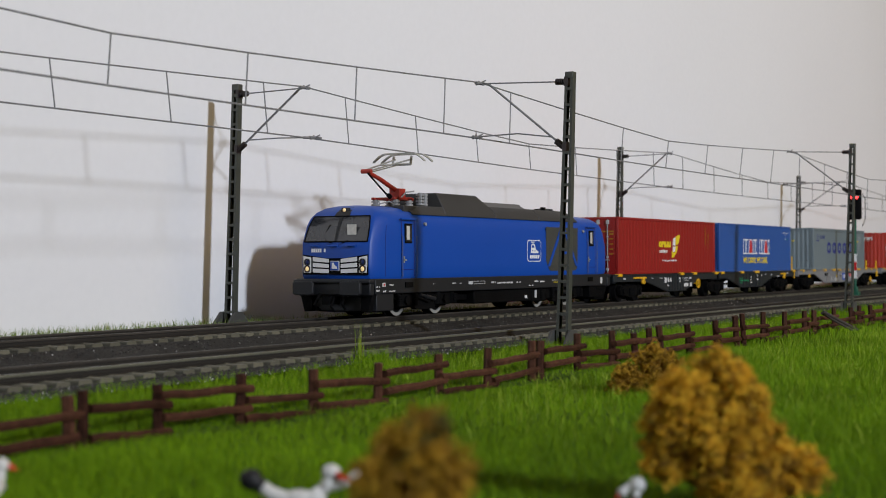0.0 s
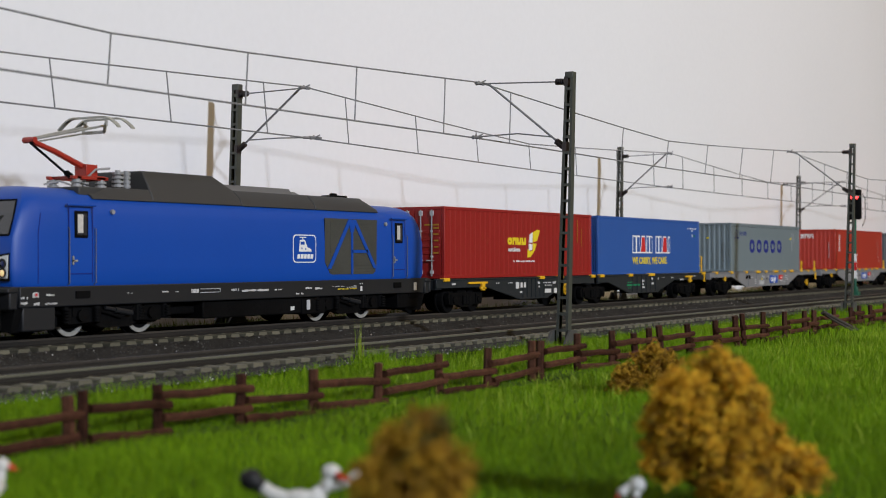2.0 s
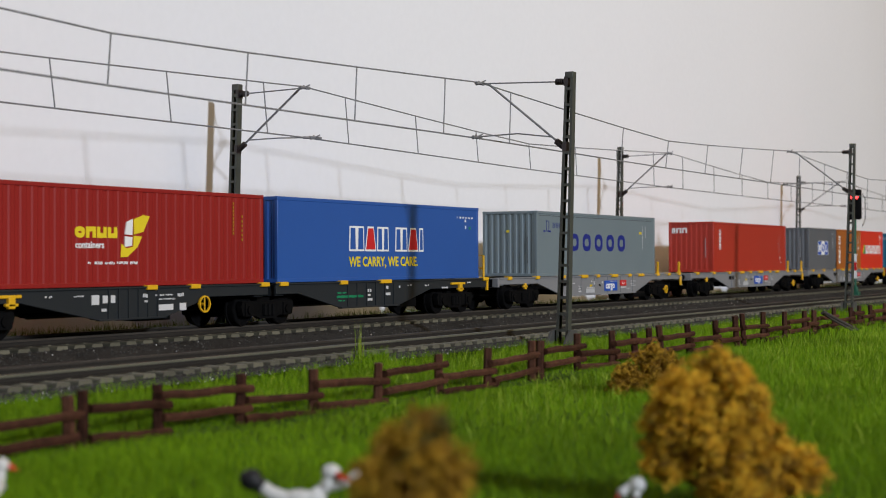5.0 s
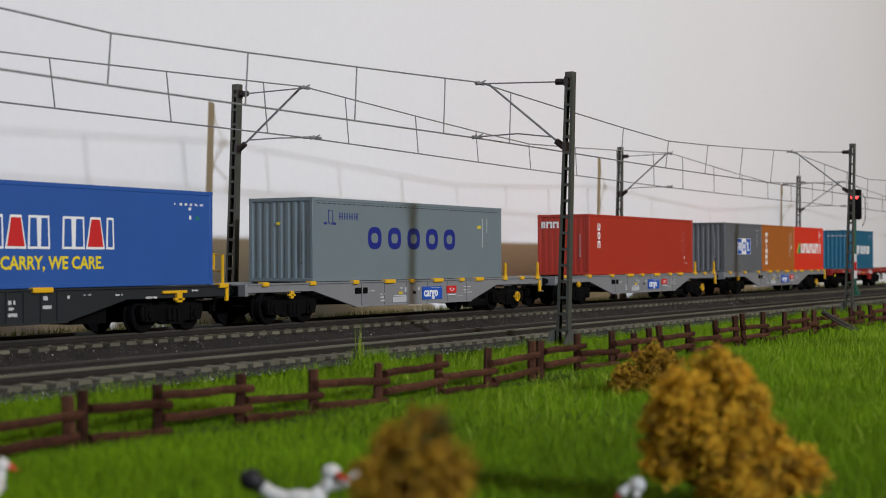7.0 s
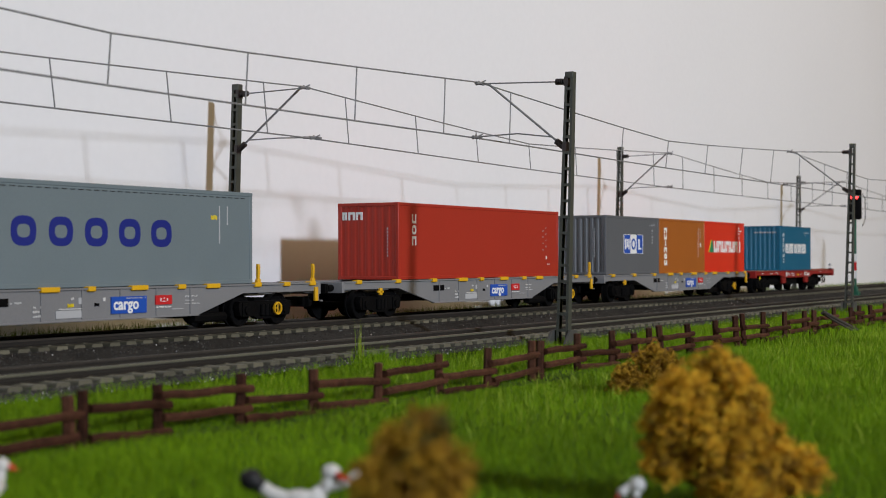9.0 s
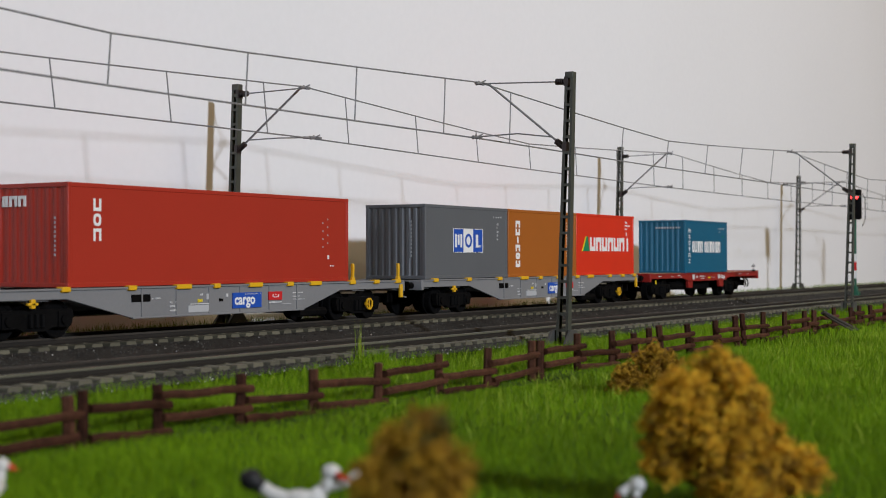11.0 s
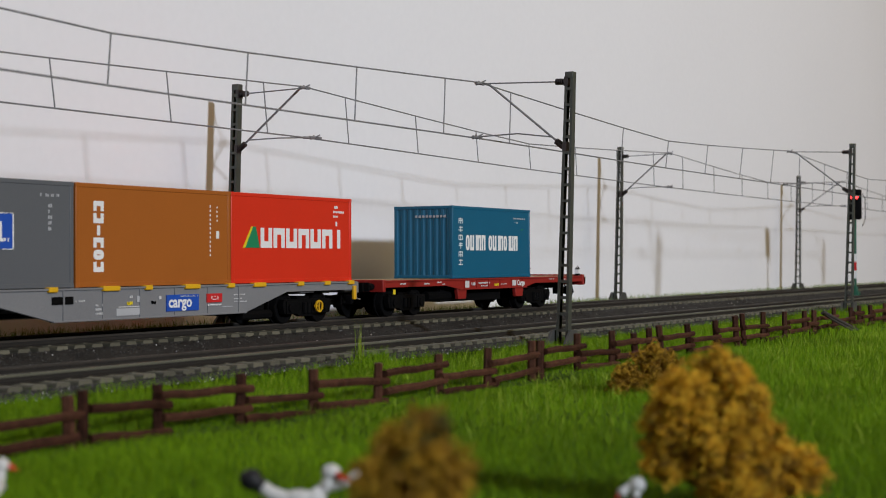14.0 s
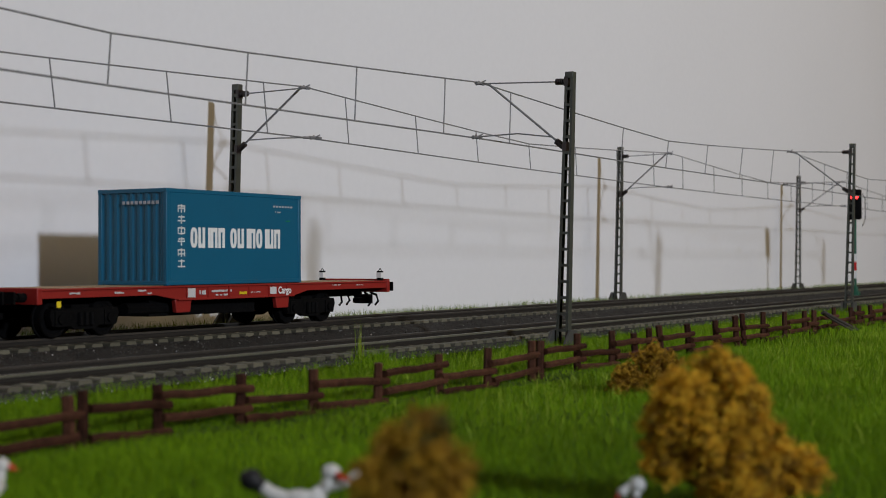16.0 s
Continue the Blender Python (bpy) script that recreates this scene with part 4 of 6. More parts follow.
        for s in (-1, 1):
            part("buffer_plate", Build().tube([((e + way * 1.0), s * 10.6, 11.2), ((e + way * 5.2), s * 10.6, 11.2)], 2.0, 12).prism([(s * 10.6 - 4.6, 9.2), (s * 10.6 - 3.6, 8.6), (s * 10.6 + 3.6, 8.6), (s * 10.6 + 4.6, 9.2), (s * 10.6 + 4.6, 13.2), (s * 10.6 + 3.6, 13.8), (s * 10.6 - 3.6, 13.8), (s * 10.6 - 4.6, 13.2)], "x", (e + way * 4.6), (e + way * 6.0)),
                 M_FRAME, root, "broad charcoal buffer plate", bevel=0.3)
    part("fuel_tank", Build().box(-22, 42, -15.4, 15.4, 3.4, 9.2).box(-40, -22, -12, 12, 5.0, 9.2).box(30, 44, -16.0, 16.0, 3.0, 8.4), M_BLACK, root, "black tank and equipment boxes", bevel=0.5)
    for x0, x1, w, z0 in ((-82, -40, 12.4, 3.2), (42, 84, 12.4, 3.2), (92, 107, 15.8, 3.4), (-98, -86, 16.4, 2.6)):
        part("equipment_box", Build().box(x0, x1, -w, w, z0, 9.2), M_FRAME if x0 < -90 else M_BLACK, root, "charcoal corner skirt" if x0 < -90 else "black equipment box", bevel=0.4)
    for bx in (-60.4, 60.0):
        for dx, m in ((-21, M_BLACK), (-9.0, M_BLACK), (9.0, M_BLACK), (21, M_BLACK)):
            spring = Build()
            for k in range(5):
                spring.ring((bx + dx, -15.9, 4.6 + 0.85 * k), "z", 1.15, 0.6, 0.25, 10)
            part("spring", spring, m, root, "grey coil spring", smooth=True)
        part("damper", Build().tube([(bx - 6, -16.2, 8.2), (bx + 5, -16.2, 6.4)], 0.55, 8).tube([(bx - 2, -16.2, 7.5), (bx + 5, -16.2, 6.4)], 0.85, 8), M_FRAME, root, "charcoal damper", smooth=True)
        for k in (-1, 1):
            part("axle_box", Build().tube([(bx + k * 14.6, -15.0, 6.3), (bx + k * 14.6, -16.0, 6.3)], 1.7, 12), M_BLACK, root, "charcoal axle box", smooth=True)
    for x, m in ((24.0, M_WHITE), (32.5, M_DIM)):
        marks(root, m, -16.05 if x > 30 else -15.5, [(x, x + 2.0, 4.6, 6.0 if x < 30 else 8.0)], "tank_plate", "small pale plate")
    for bx in (-60.4, 60.0):
        frame = Build()
        for s in (-1, 1):
            y0, y1 = (12.6, 14.8) if s > 0 else (-14.8, -12.6)
            frame.prism([(bx - 22, 6.8), (bx - 20, 9.4), (bx + 20, 9.4), (bx + 22, 6.8), (bx + 19, 3.8), (bx + 10, 4.2), (bx + 6, 2.4), (bx - 6, 2.4), (bx - 10, 4.2), (bx - 19, 3.8)], "y", y0, y1)
            for k in (-1, 1):
                frame.box(bx + k * 14.6 - 3.2, bx + k * 14.6 + 3.2, min(s * 13.0, s * 15.2), max(s * 13.0, s * 15.2), 6.0, 9.0)
                frame.tube([(bx + k * 8.5, s * 15.0, 4.2), (bx + k * 8.5, s * 15.0, 8.8)], 1.5, 8).tube([(bx + k * 20.5, s * 14.8, 4.4), (bx + k * 20.5, s * 14.8, 8.8)], 1.2, 8)
            frame.tube([(bx - 7, s * 15.4, 7.4), (bx + 1, s * 15.6, 5.4), (bx + 7, s * 15.4, 7.6)], 0.6, 6)
        frame.box(bx - 5, bx + 5, -13, 13, 5, 9)
        part("bogie_frame", frame, M_BLACK, root, "black bogie side frames with springs", smooth=True)
        for k in (-1, 1):
            ob = wheelset(root, bx + k * 14.6, 6.3)
            for s in (-1, 1):
                part("wheel_rim", Build().ring((0, s * 10.5, 0), "y", 6.1, 4.9, 0.2, 28), M_STEEL, ob, "bright steel wheel rim", smooth=True)
    y = -17.05
    marks(root, M_PALE, y, [(-29.5, -25.5, 11.6, 12.9), (-4.5, 9.5, 11.5, 12.2), (13.0, 17.0, 11.6, 12.2), (30.5, 34.5, 11.7, 12.4), (36.0, 40.5, 11.5, 12.2), (25.0, 27.0, 10.0, 10.6), (28.0, 29.4, 10.0, 10.6),
                             (64.0, 66.0, 12.8, 13.4), (64.4, 65.6, 10.4, 12.2), (-99.2, -96.8, 9.9, 10.6), (-99.2, -96.8, 11.3, 12.0), (-95.0, -92.5, 11.7, 13.2), (-94.5, -92.2, 9.6, 10.4), (-90.0, -87.0, 12.0, 12.6), (-91.0, -86.0, 9.7, 10.2), (101.5, 103.6, 10.0, 13.0), (-37.0, -35.0, 12.0, 12.3),
                             (-43.0, -40.0, 12.1, 12.5), (-58.0, -55.0, 12.1, 12.4), (46.5, 54.5, 12.2, 12.5), (60.0, 62.0, 12.2, 12.5)])
    marks(root, M_DIM, y, [(-25.3, -15.5, 12.7, 12.9), (-25.3, -15.5, 11.6, 11.8), (-15.7, -15.5, 11.6, 12.9), (-10.0, -6.0, 11.8, 12.6), (55.0, 62.0, 11.7, 12.1)])
    marks(root, M_YPRINT, y, [(50.0, 62.0, 11.2, 11.6)], label="thin yellow line")
    marks(root, M_REDPRINT, y - 0.02, [(-94.2, -93.3, 12.1, 12.8)], label="red spot")
    part("cab_step", Build().box(-79, -73.5, -17.4, -16.6, 11.2, 13.2), M_BLACK, root)
    part("cab_step", Build().box(87, 92, -17.4, -16.6, 11.2, 13.2), M_BLACK, root)
    return root


locomotive()


# -- containers --
def container(name, x0, length, height, mat, label, side_rib=0.0, end_rib=0.32, pitch=4.2):
    """A container standing at z 14, local x from its front end. Walls are folded sheet inside a frame of posts and rails."""
    root = thing(name, x0, 0, 14.0, label, "container", "containers on the train")
    MOVERS.append(root)
    L, H, W = length, height, 14.0

    def folded(n0, n1, depth, p):
        """Folds along a run: position and inset."""
        if depth <= 0:
            return [(n0, 0.0), (n1, 0.0)]
        n = max(2, round((n1 - n0) / p))
        w = (n1 - n0) / n
        out = []
        for i in range(n):
            a = n0 + i * w
            out += [(a, 0.0), (a + w * 0.36, 0.0), (a + w * 0.5, depth), (a + w * 0.86, depth)]
        return out + [(n1, 0.0)]
    z0, z1 = 1.3, H - 1.2
    for s in (-1, 1):
        run = folded(1.5, L - 1.5, side_rib, pitch)
        v = [(x, s * (W - 0.2 - d), z) for x, d in run for z in (z0, z1)]
        v += [(x, s * (W - 1.3), z) for x, d in run for z in (z0, z1)]
        k = len(run)
        f = [(2 * i, 2 * i + 2, 2 * i + 3, 2 * i + 1) for i in range(k - 1)] + [(2 * k + 2 * i, 2 * k + 2 * i + 1, 2 * k + 2 * i + 3, 2 * k + 2 * i + 2) for i in range(k - 1)]
        part("side_wall", Build().add(v, f), mat, root)
        part("top_rail", Build().box(0.6, L - 0.6, min(s * (W - 1.4), s * W), max(s * (W - 1.4), s * W), H - 1.25, H), mat, root, bevel=0.15)
        part("bottom_rail", Build().box(0.6, L - 0.6, min(s * (W - 1.4), s * W), max(s * (W - 1.4), s * W), 0.1, 1.4), mat, root, bevel=0.15)
    for x, way in ((0.0, -1), (L, 1)):
        run = folded(-W + 1.4, W - 1.4, end_rib, 3.1)
        v = [(x - way * (0.3 + d), y, z) for y, d in run for z in (z0, z1)]
        k = len(run)
        part("end_wall", Build().add(v, [(2 * i, 2 * i + 2, 2 * i + 3, 2 * i + 1) for i in range(k - 1)]), mat, root)
        a, b = (0.0, 1.5) if way < 0 else (L - 1.5, L)
        for s in (-1, 1):
            lo, hi = min(s * (W - 1.5), s * W), max(s * (W - 1.5), s * W)
            post = part("corner_post", Build().box(a, b, lo, hi, 0.0, H), mat, root, bevel=0.22)
            for zc in (0.0, H - 1.2):
                part("corner_casting", Build().box(a - 0.06, b + 0.06, lo - 0.06, hi + 0.06, zc - 0.02, zc + 1.25), mat, post, bevel=0.18)
        part("end_sill", Build().box(a, b, -W + 1.4, W - 1.4, 0.1, 1.4), mat, root, bevel=0.15)
        part("end_header", Build().box(a, b, -W + 1.4, W - 1.4, H - 1.3, H), mat, root, bevel=0.15)
    part("roof", Build().box(0.8, L - 0.8, -W + 1, W - 1, H - 0.6, H - 0.15), mat, root)
    part("floor_panel", Build().box(0.8, L - 0.8, -W + 1, W - 1, 0.4, 1.0), mat, root)
    return root


SIDE = -14.0


def block_letters(parent, x0, z0, w, h, mat, pitch, shapes, t, y=SIDE + 0.25, label="brand name as plain blocks"):
    """A row of plain shapes in place of a brand name: o a ring, n and u arches, i a bar, - a gap. t is the stroke."""
    x = x0
    for c in shapes:
        a, b = y - 0.1, y + 0.3
        m = Build()
        if c == "o":
            cx, cz, n = x + w / 2, z0 + h / 2, 24
            turn = [math.tau * q / n for q in range(n)]
            outer = [(cx + math.copysign(abs(math.cos(q)) ** 0.75, math.cos(q)) * w / 2, cz + math.copysign(abs(math.sin(q)) ** 0.75, math.sin(q)) * h / 2) for q in turn]
            inner = [(cx + (px - cx) * (1 - 2 * t / w), cz + (pz - cz) * (1 - 2 * t / h)) for px, pz in outer]
            m.add([(px, a, pz) for px, pz in outer + inner] + [(px, b, pz) for px, pz in outer + inner],
                  [(i, (i + 1) % n, n + (i + 1) % n, n + i) for i in range(n)] + [(i, 2 * n + i, 2 * n + (i + 1) % n, (i + 1) % n) for i in range(n)] + [(n + i, n + (i + 1) % n, 3 * n + (i + 1) % n, 3 * n + i) for i in range(n)])
        elif c == "n":
            m.prism([(x, z0), (x + t, z0), (x + t, z0 + h - t * 1.1), (x + w - t, z0 + h - t * 1.1), (x + w - t, z0), (x + w, z0), (x + w, z0 + h), (x, z0 + h)], "y", a, b)
        elif c == "u":
            m.prism([(x, z0), (x + w, z0), (x + w, z0 + h), (x + w - t, z0 + h), (x + w - t, z0 + t * 1.1), (x + t, z0 + t * 1.1), (x + t, z0 + h), (x, z0 + h)], "y", a, b)
        elif c == "i":
            m.box(x + (w - t) / 2, x + (w + t) / 2, a, b, z0, z0 + h)
        if c != "-":
            part("brand_block", m, mat, parent, label)
        x += pitch * (0.62 if c in "i-" else 1.0)


RED = container("shipping_container", 684.7, 142.0, 29.3, M_CARU, "oxide red ribbed container with yellow brand mark", side_rib=0.2, end_rib=0.0)
block_letters(RED, 55.2, 14.2, 3.9, 3.2, M_YPRINT, 4.4, "onuu", 1.3, label="yellow brand name as plain blocks")
words("containers", 2.75, M_WHITE, RED, (55.2, SIDE + 0.12, 11.3), squeeze=1.0)
part("brand_mark", Build().prism([(79.4, 15.4), (83.4, 16.2), (86.2, 20.9), (83.2, 21.2), (79.2, 19.8)], "y", SIDE + 0.05, SIDE + 0.5), M_YPRINT, RED, "yellow brand mark")
part("brand_mark", Build().prism([(73.6, 8.6), (76.6, 8.8), (80.8, 11.6), (82.8, 14.8), (79.2, 15.0), (79.0, 11.8), (76.2, 11.2), (74.0, 12.6)], "y", SIDE + 0.05, SIDE + 0.5), M_YPRINT, RED, "yellow brand mark")
part("brand_mark", Build().prism([(75.4, 15.4), (78.6, 15.2), (78.8, 20.0), (76.2, 19.0)], "y", SIDE + 0.03, SIDE + 0.5), M_WHITE, RED, "white part of the brand mark")
part("brand_mark", Build().prism([(75.4, 11.7), (78.4, 12.0), (78.6, 14.6), (75.4, 14.8)], "y", SIDE + 0.03, SIDE + 0.5), M_WHITE, RED, "white part of the brand mark")
marks(RED, M_WHITE, SIDE + 0.2, [(60.3 + 2.1 * k, 62.0 + 2.1 * k, 6.6, 7.4) for k in range(10)])
marks(RED, M_GOLD, SIDE + 0.2, [(126.0, 126.6, 16 + 1.2 * k, 16.8 + 1.2 * k) for k in range(9)] + [(130.5, 131.1, 14 + 1.5 * k, 14.8 + 1.5 * k) for k in range(6)], label="dull gold illegible markings")
for y in (-3.2, -8.4, 3.2, 8.4):
    bar = part("lock_bar", Build().tube([(-0.55, y, 1.0), (-0.55, y, 28.0)], 0.28, 6), M_SILVER, RED, "thin steel lock bar", smooth=True)
    part("cam_keeper", Build().box(-0.9, 0.0, y - 0.7, y + 0.7, 25.6, 27.6).box(-0.9, 0.0, y - 0.6, y + 0.6, 2.0, 3.4).box(-0.8, 0.0, y - 0.5, y + 0.5, 8.6, 9.4).box(-0.8, 0, y - 0.5, y + 0.5, 19.0, 19.6), M_DIM, bar)
part("door_leaf", Build().box(-0.05, 0.4, -12.4, -0.2, 1.5, 27.9).box(-0.05, 0.4, 0.2, 12.4, 1.5, 27.9), M_CARU, RED, "container doors")
for z in [9.8 + 2.8 * k for k in range(4)]:
    part("door_fold", Build().box(-0.28, 0.0, -12.0, -1.0, z, z + 1.5), M_CARU, RED, bevel=0.2)
end_marks(RED, M_GOLD, -0.3, [(-11.6, -4.8, 21.6, 22.2), (-11.6, -9.0, 20.2, 20.9), (-11.4, -8.8, 17.8, 18.4), (-11.4, -9.2, 15.2, 15.8), (-11.4, -9.4, 12.6, 13.2), (-11.4, -9.0, 10.2, 10.8)], label="yellow illegible markings")
part("door_handle", Build().tube([(-0.9, -9.6, 7.4), (-0.9, -6.0, 7.4)], 0.3, 6).tube([(-0.9, -4.4, 7.4), (-0.9, -1.8, 7.4)], 0.3, 6), M_SILVER, RED, smooth=True)

BLUE = container("shipping_container", 834.4, 140.1, 29.3, M_WAN, "mid blue container with white outlined brand lettering blocks", end_rib=0.3)
x = 43.3
for w, inner in ((10.0, M_WAN), (7.6, M_REDPRINT), (8.2, M_WAN), (-3.6, None), (8.8, M_WAN), (7.6, M_REDPRINT), (3.4, M_WAN)):
    if w > 0:
        c = 1.8 if inner is M_REDPRINT else 0.3
        out = part("brand_block", Build().prism([(x, 10.9), (x + w, 10.9), (x + w - c, 20.1), (x + c, 20.1)], "y", SIDE + 0.1, SIDE + 0.5), M_WHITE, BLUE, "white outlined brand block")
        for a, b in (((0.0, 0.4), (0.6, 1.0)) if w > 8 else ((0.0, 1.0),)):
            xa, xb = x + 0.7 + a * (w - 1.4), x + 0.7 + b * (w - 1.4)
            part("brand_block_fill", Build().prism([(xa, 11.6), (xb, 11.6), (xb - c * 0.8, 19.4), (xa + c * 0.8, 19.4)], "y", SIDE + 0.0, SIDE + 0.3), inner, out)
    x += abs(w) + 0.5
words("WE CARRY, WE CARE.", 5.0, M_YPRINT, BLUE, (43.3, SIDE + 0.12, 5.4), squeeze=0.955)
marks(BLUE, M_WHITE, SIDE + 0.18, [(122.0 + 2.4 * k, 123.4 + 2.4 * k, 24.6, 25.4) for k in range(6)] + [(128.6, 130.6, 23.2, 24.2), (128.9, 129.8, 20.4, 21.6)])
marks(BLUE, M_GPRINT, SIDE + 0.18, [(132.0, 133.8, 20.2, 21.4)])

GREY = container("shipping_container", 1029.0, 140.1, 29.8, M_COSCO, "blue grey container with navy brand blocks", end_rib=0.38)
block_letters(GREY, 35.4, 11.7, 9.3, 8.3, M_NAVY, 13.9, "ooooo", 2.3)
marks(GREY, M_NAVY, SIDE + 0.2, [(7.0, 15.1, 20.3, 21.2), (9.8, 10.2, 21.2, 25.6), (12.4, 12.8, 21.2, 25.2), (9.8, 12.8, 25.2, 25.5)] + [(16.4 + 3.3 * k + d, 16.7 + 3.3 * k + d, 22.2, 24.8) for k in range(4) for d in (0.2, 1.2, 2.2)] + [(16.4 + 3.3 * k, 19.0 + 3.3 * k, 23.2, 23.5) for k in range(4)], "brand_mark", "navy brand mark and characters as blocks")
marks(GREY, M_DIM, SIDE + 0.18, [(123.0, 123.5, 13.0, 25.0), (127.0, 127.5, 19.0, 25.0)])
marks(GREY, M_YPRINT, SIDE + 0.18, [(119.0, 122.0, 20.6, 22.0)], label="small yellow warning mark")
marks(GREY, M_FRAME, SIDE + 0.18, [(3.0 + 3.2 * k, 5.0 + 3.2 * k, 27.7, 27.95) for k in range(42)], label="dashed dark line under the top rail")
end_marks(GREY, M_YPRINT, -0.2, [(0.0, 1.5, 20.2, 21.2)], label="small yellow warning mark")
end_marks(GREY, M_ROOF, -0.2, [(-9.5, -9.1, 6.2, 7.4)] + [(-9.45, -9.15, 8.4 + 1.1 * k, 9.1 + 1.1 * k) for k in range(9)])

RUST = container("shipping_container", 1259.6, 140.1, 29.8, M_TEX, "rust red container with white upright brand blocks", end_rib=0.22)
for k, c in enumerate("uon"):
    block_letters(RUST, 10.2, 21.9 - 4.3 * k, 3.2, 3.6, M_WHITE, 4, c, 0.9, label="white brand block")
for y0, w in ((11.9, 2.0), (9.2, 3.0), (5.6, 3.0)):
    part("brand_block", Build().prism([(y0, 23.2), (y0 - 0.8, 23.2), (y0 - 0.8, 25.4), (y0 - w + 0.8, 25.4), (y0 - w + 0.8, 23.2), (y0 - w, 23.2), (y0 - w, 26.3), (y0, 26.3)], "x", 0.0, 0.4), M_WHITE, RUST, "white brand block")
marks(RUST, M_WHITE, SIDE + 0.18, [(127.0, 128.0, 8.0, 9.4), (128.6, 131.0, 5.4, 5.9)])
marks(RUST, M_DIM, SIDE + 0.18, [(124.0 + 3 * (k % 2), 124.5 + 3 * (k % 2), 12 + 1.4 * k, 12.6 + 1.4 * k) for k in range(8)])
end_marks(RUST, M_DIM, -0.2, [(-9.4, -8.9, 9.0 + 1.3 * k, 9.7 + 1.3 * k) for k in range(9)])

SLATE = container("short_container", 1453.6, 69.6, 29.8, M_MOL, "slate grey short container with blue brand panel", side_rib=0.0, end_rib=0.45)
panel = part("brand_panel", Build().box(22.2, 47.0, SIDE + 0.0, SIDE + 0.5, 10.8, 20.4), M_LOGOBLUE, SLATE, "blue brand panel with white edge", bevel=0.05)
part("panel_centre", Build().box(30.6, 38.8, SIDE - 0.06, SIDE + 0.4, 10.8, 20.4), M_WHITE, panel, "white square")
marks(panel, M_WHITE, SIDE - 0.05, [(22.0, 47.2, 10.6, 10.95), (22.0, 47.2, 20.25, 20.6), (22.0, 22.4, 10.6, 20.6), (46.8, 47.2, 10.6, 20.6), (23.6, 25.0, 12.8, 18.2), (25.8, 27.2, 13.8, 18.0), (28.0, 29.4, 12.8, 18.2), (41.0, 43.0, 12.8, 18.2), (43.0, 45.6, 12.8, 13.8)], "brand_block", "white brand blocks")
part("brand_block", Build().ring((34.7, SIDE - 0.05, 15.6), "y", 2.9, 1.8, 0.12, 16), M_LOGOBLUE, panel, "blue ring")
marks(SLATE, M_DIM, SIDE + 0.18, [(57.0 + 2 * k, 58.2 + 2 * k, 25.4, 26.2) for k in range(4)] + [(60.0, 61.4, 22.4 - 1.6 * k, 23.4 - 1.6 * k) for k in range(5)])
end_marks(SLATE, M_DIM, -0.2, [(-8.0, -7.5, 9 + 1.5 * k, 9.8 + 1.5 * k) for k in range(10)])

BROWN = container("short_container", 1523.9, 69.4, 29.8, M_TRITON, "brown orange short container with upright white brand blocks")
for k, c in enumerate("nuinou"):
    block_letters(BROWN, 7.2, 21.9 - 3.5 * k, 4.2, 2.9, M_WHITE, 5, c, 1.3, label="white brand block")
marks(BROWN, M_WHITE, SIDE + 0.18, [(59.0, 59.5, 9.0 + 1.4 * k, 9.7 + 1.4 * k) for k in range(12)] + [(62.2, 63.6, 14.6, 17.0)] + [(62.4, 62.9, 20 + 1.4 * k, 20.6 + 1.4 * k) for k in range(4)])

SCARLET = container("short_container", 1593.6, 69.4, 29.8, M_HYUN, "bright red short container with white brand blocks")
part("brand_mark", Build().prism([(6.4, 11.8), (15.0, 11.8), (13.0, 18.8), (10.6, 18.8)], "y", SIDE + 0.05, SIDE + 0.5), M_GPRINT, SCARLET, "green peaked brand mark")
part("brand_mark", Build().prism([(6.0, 11.8), (7.2, 11.8), (11.4, 18.8), (10.5, 18.8)], "y", SIDE + 0.02, SIDE + 0.5), M_YPRINT, SCARLET, "yellow edge of the mark")
block_letters(SCARLET, 15.6, 11.8, 6.3, 6.7, M_WHITE, 7.1, "unununi", 2.0)
marks(SCARLET, M_WHITE, SIDE + 0.18, [(58.0, 61.0, 26.0, 27.0), (58.0, 65.0, 24.4, 25.2), (58.0, 61.0, 22.8, 23.6), (59.4, 60.4, 19.8, 21.4)])

TEAL = container("short_container", 1736.4, 69.6, 29.8, M_CHINA, "teal short container with white brand blocks", end_rib=0.34)
block_letters(TEAL, 11.4, 11.6, 3.3, 6.4, M_WHITE, 3.75, "ouinn-ouinoiun", 1.25)
for k in range(6):
    z = 5.4 + 3.4 * k
    glyph = Build().box(5.4, 8.8, SIDE + 0.1, SIDE + 0.4, z + 0.2 + 0.5 * (k % 3), z + 0.6 + 0.5 * (k % 3)).box(5.7, 8.5, SIDE + 0.1, SIDE + 0.4, z + 1.9, z + 2.3).box(6.9, 7.3, SIDE + 0.1, SIDE + 0.4, z, z + 2.6)
    if k % 2:
        glyph.box(5.4, 5.75, SIDE + 0.1, SIDE + 0.4, z + 0.2, z + 2.3).box(8.4, 8.75, SIDE + 0.1, SIDE + 0.4, z + 0.2, z + 2.3)
    part("brand_block", glyph, M_WHITE, TEAL, "white character as plain bars")
marks(TEAL, M_DIM, SIDE + 0.18, [(54.0 + 1.6 * k, 55.0 + 1.6 * k, 25.4, 26.0) for k in range(7)] + [(55.0, 58.0, 23.6, 24.1)])
marks(TEAL, M_GPRINT, SIDE + 0.18, [(61.0, 63.4, 20.6, 21.2)])
end_marks(TEAL, M_DIM, -0.2, [(-11.0 + 1.7 * k, -10.0 + 1.7 * k, 25.0, 26.0) for k in range(9)])


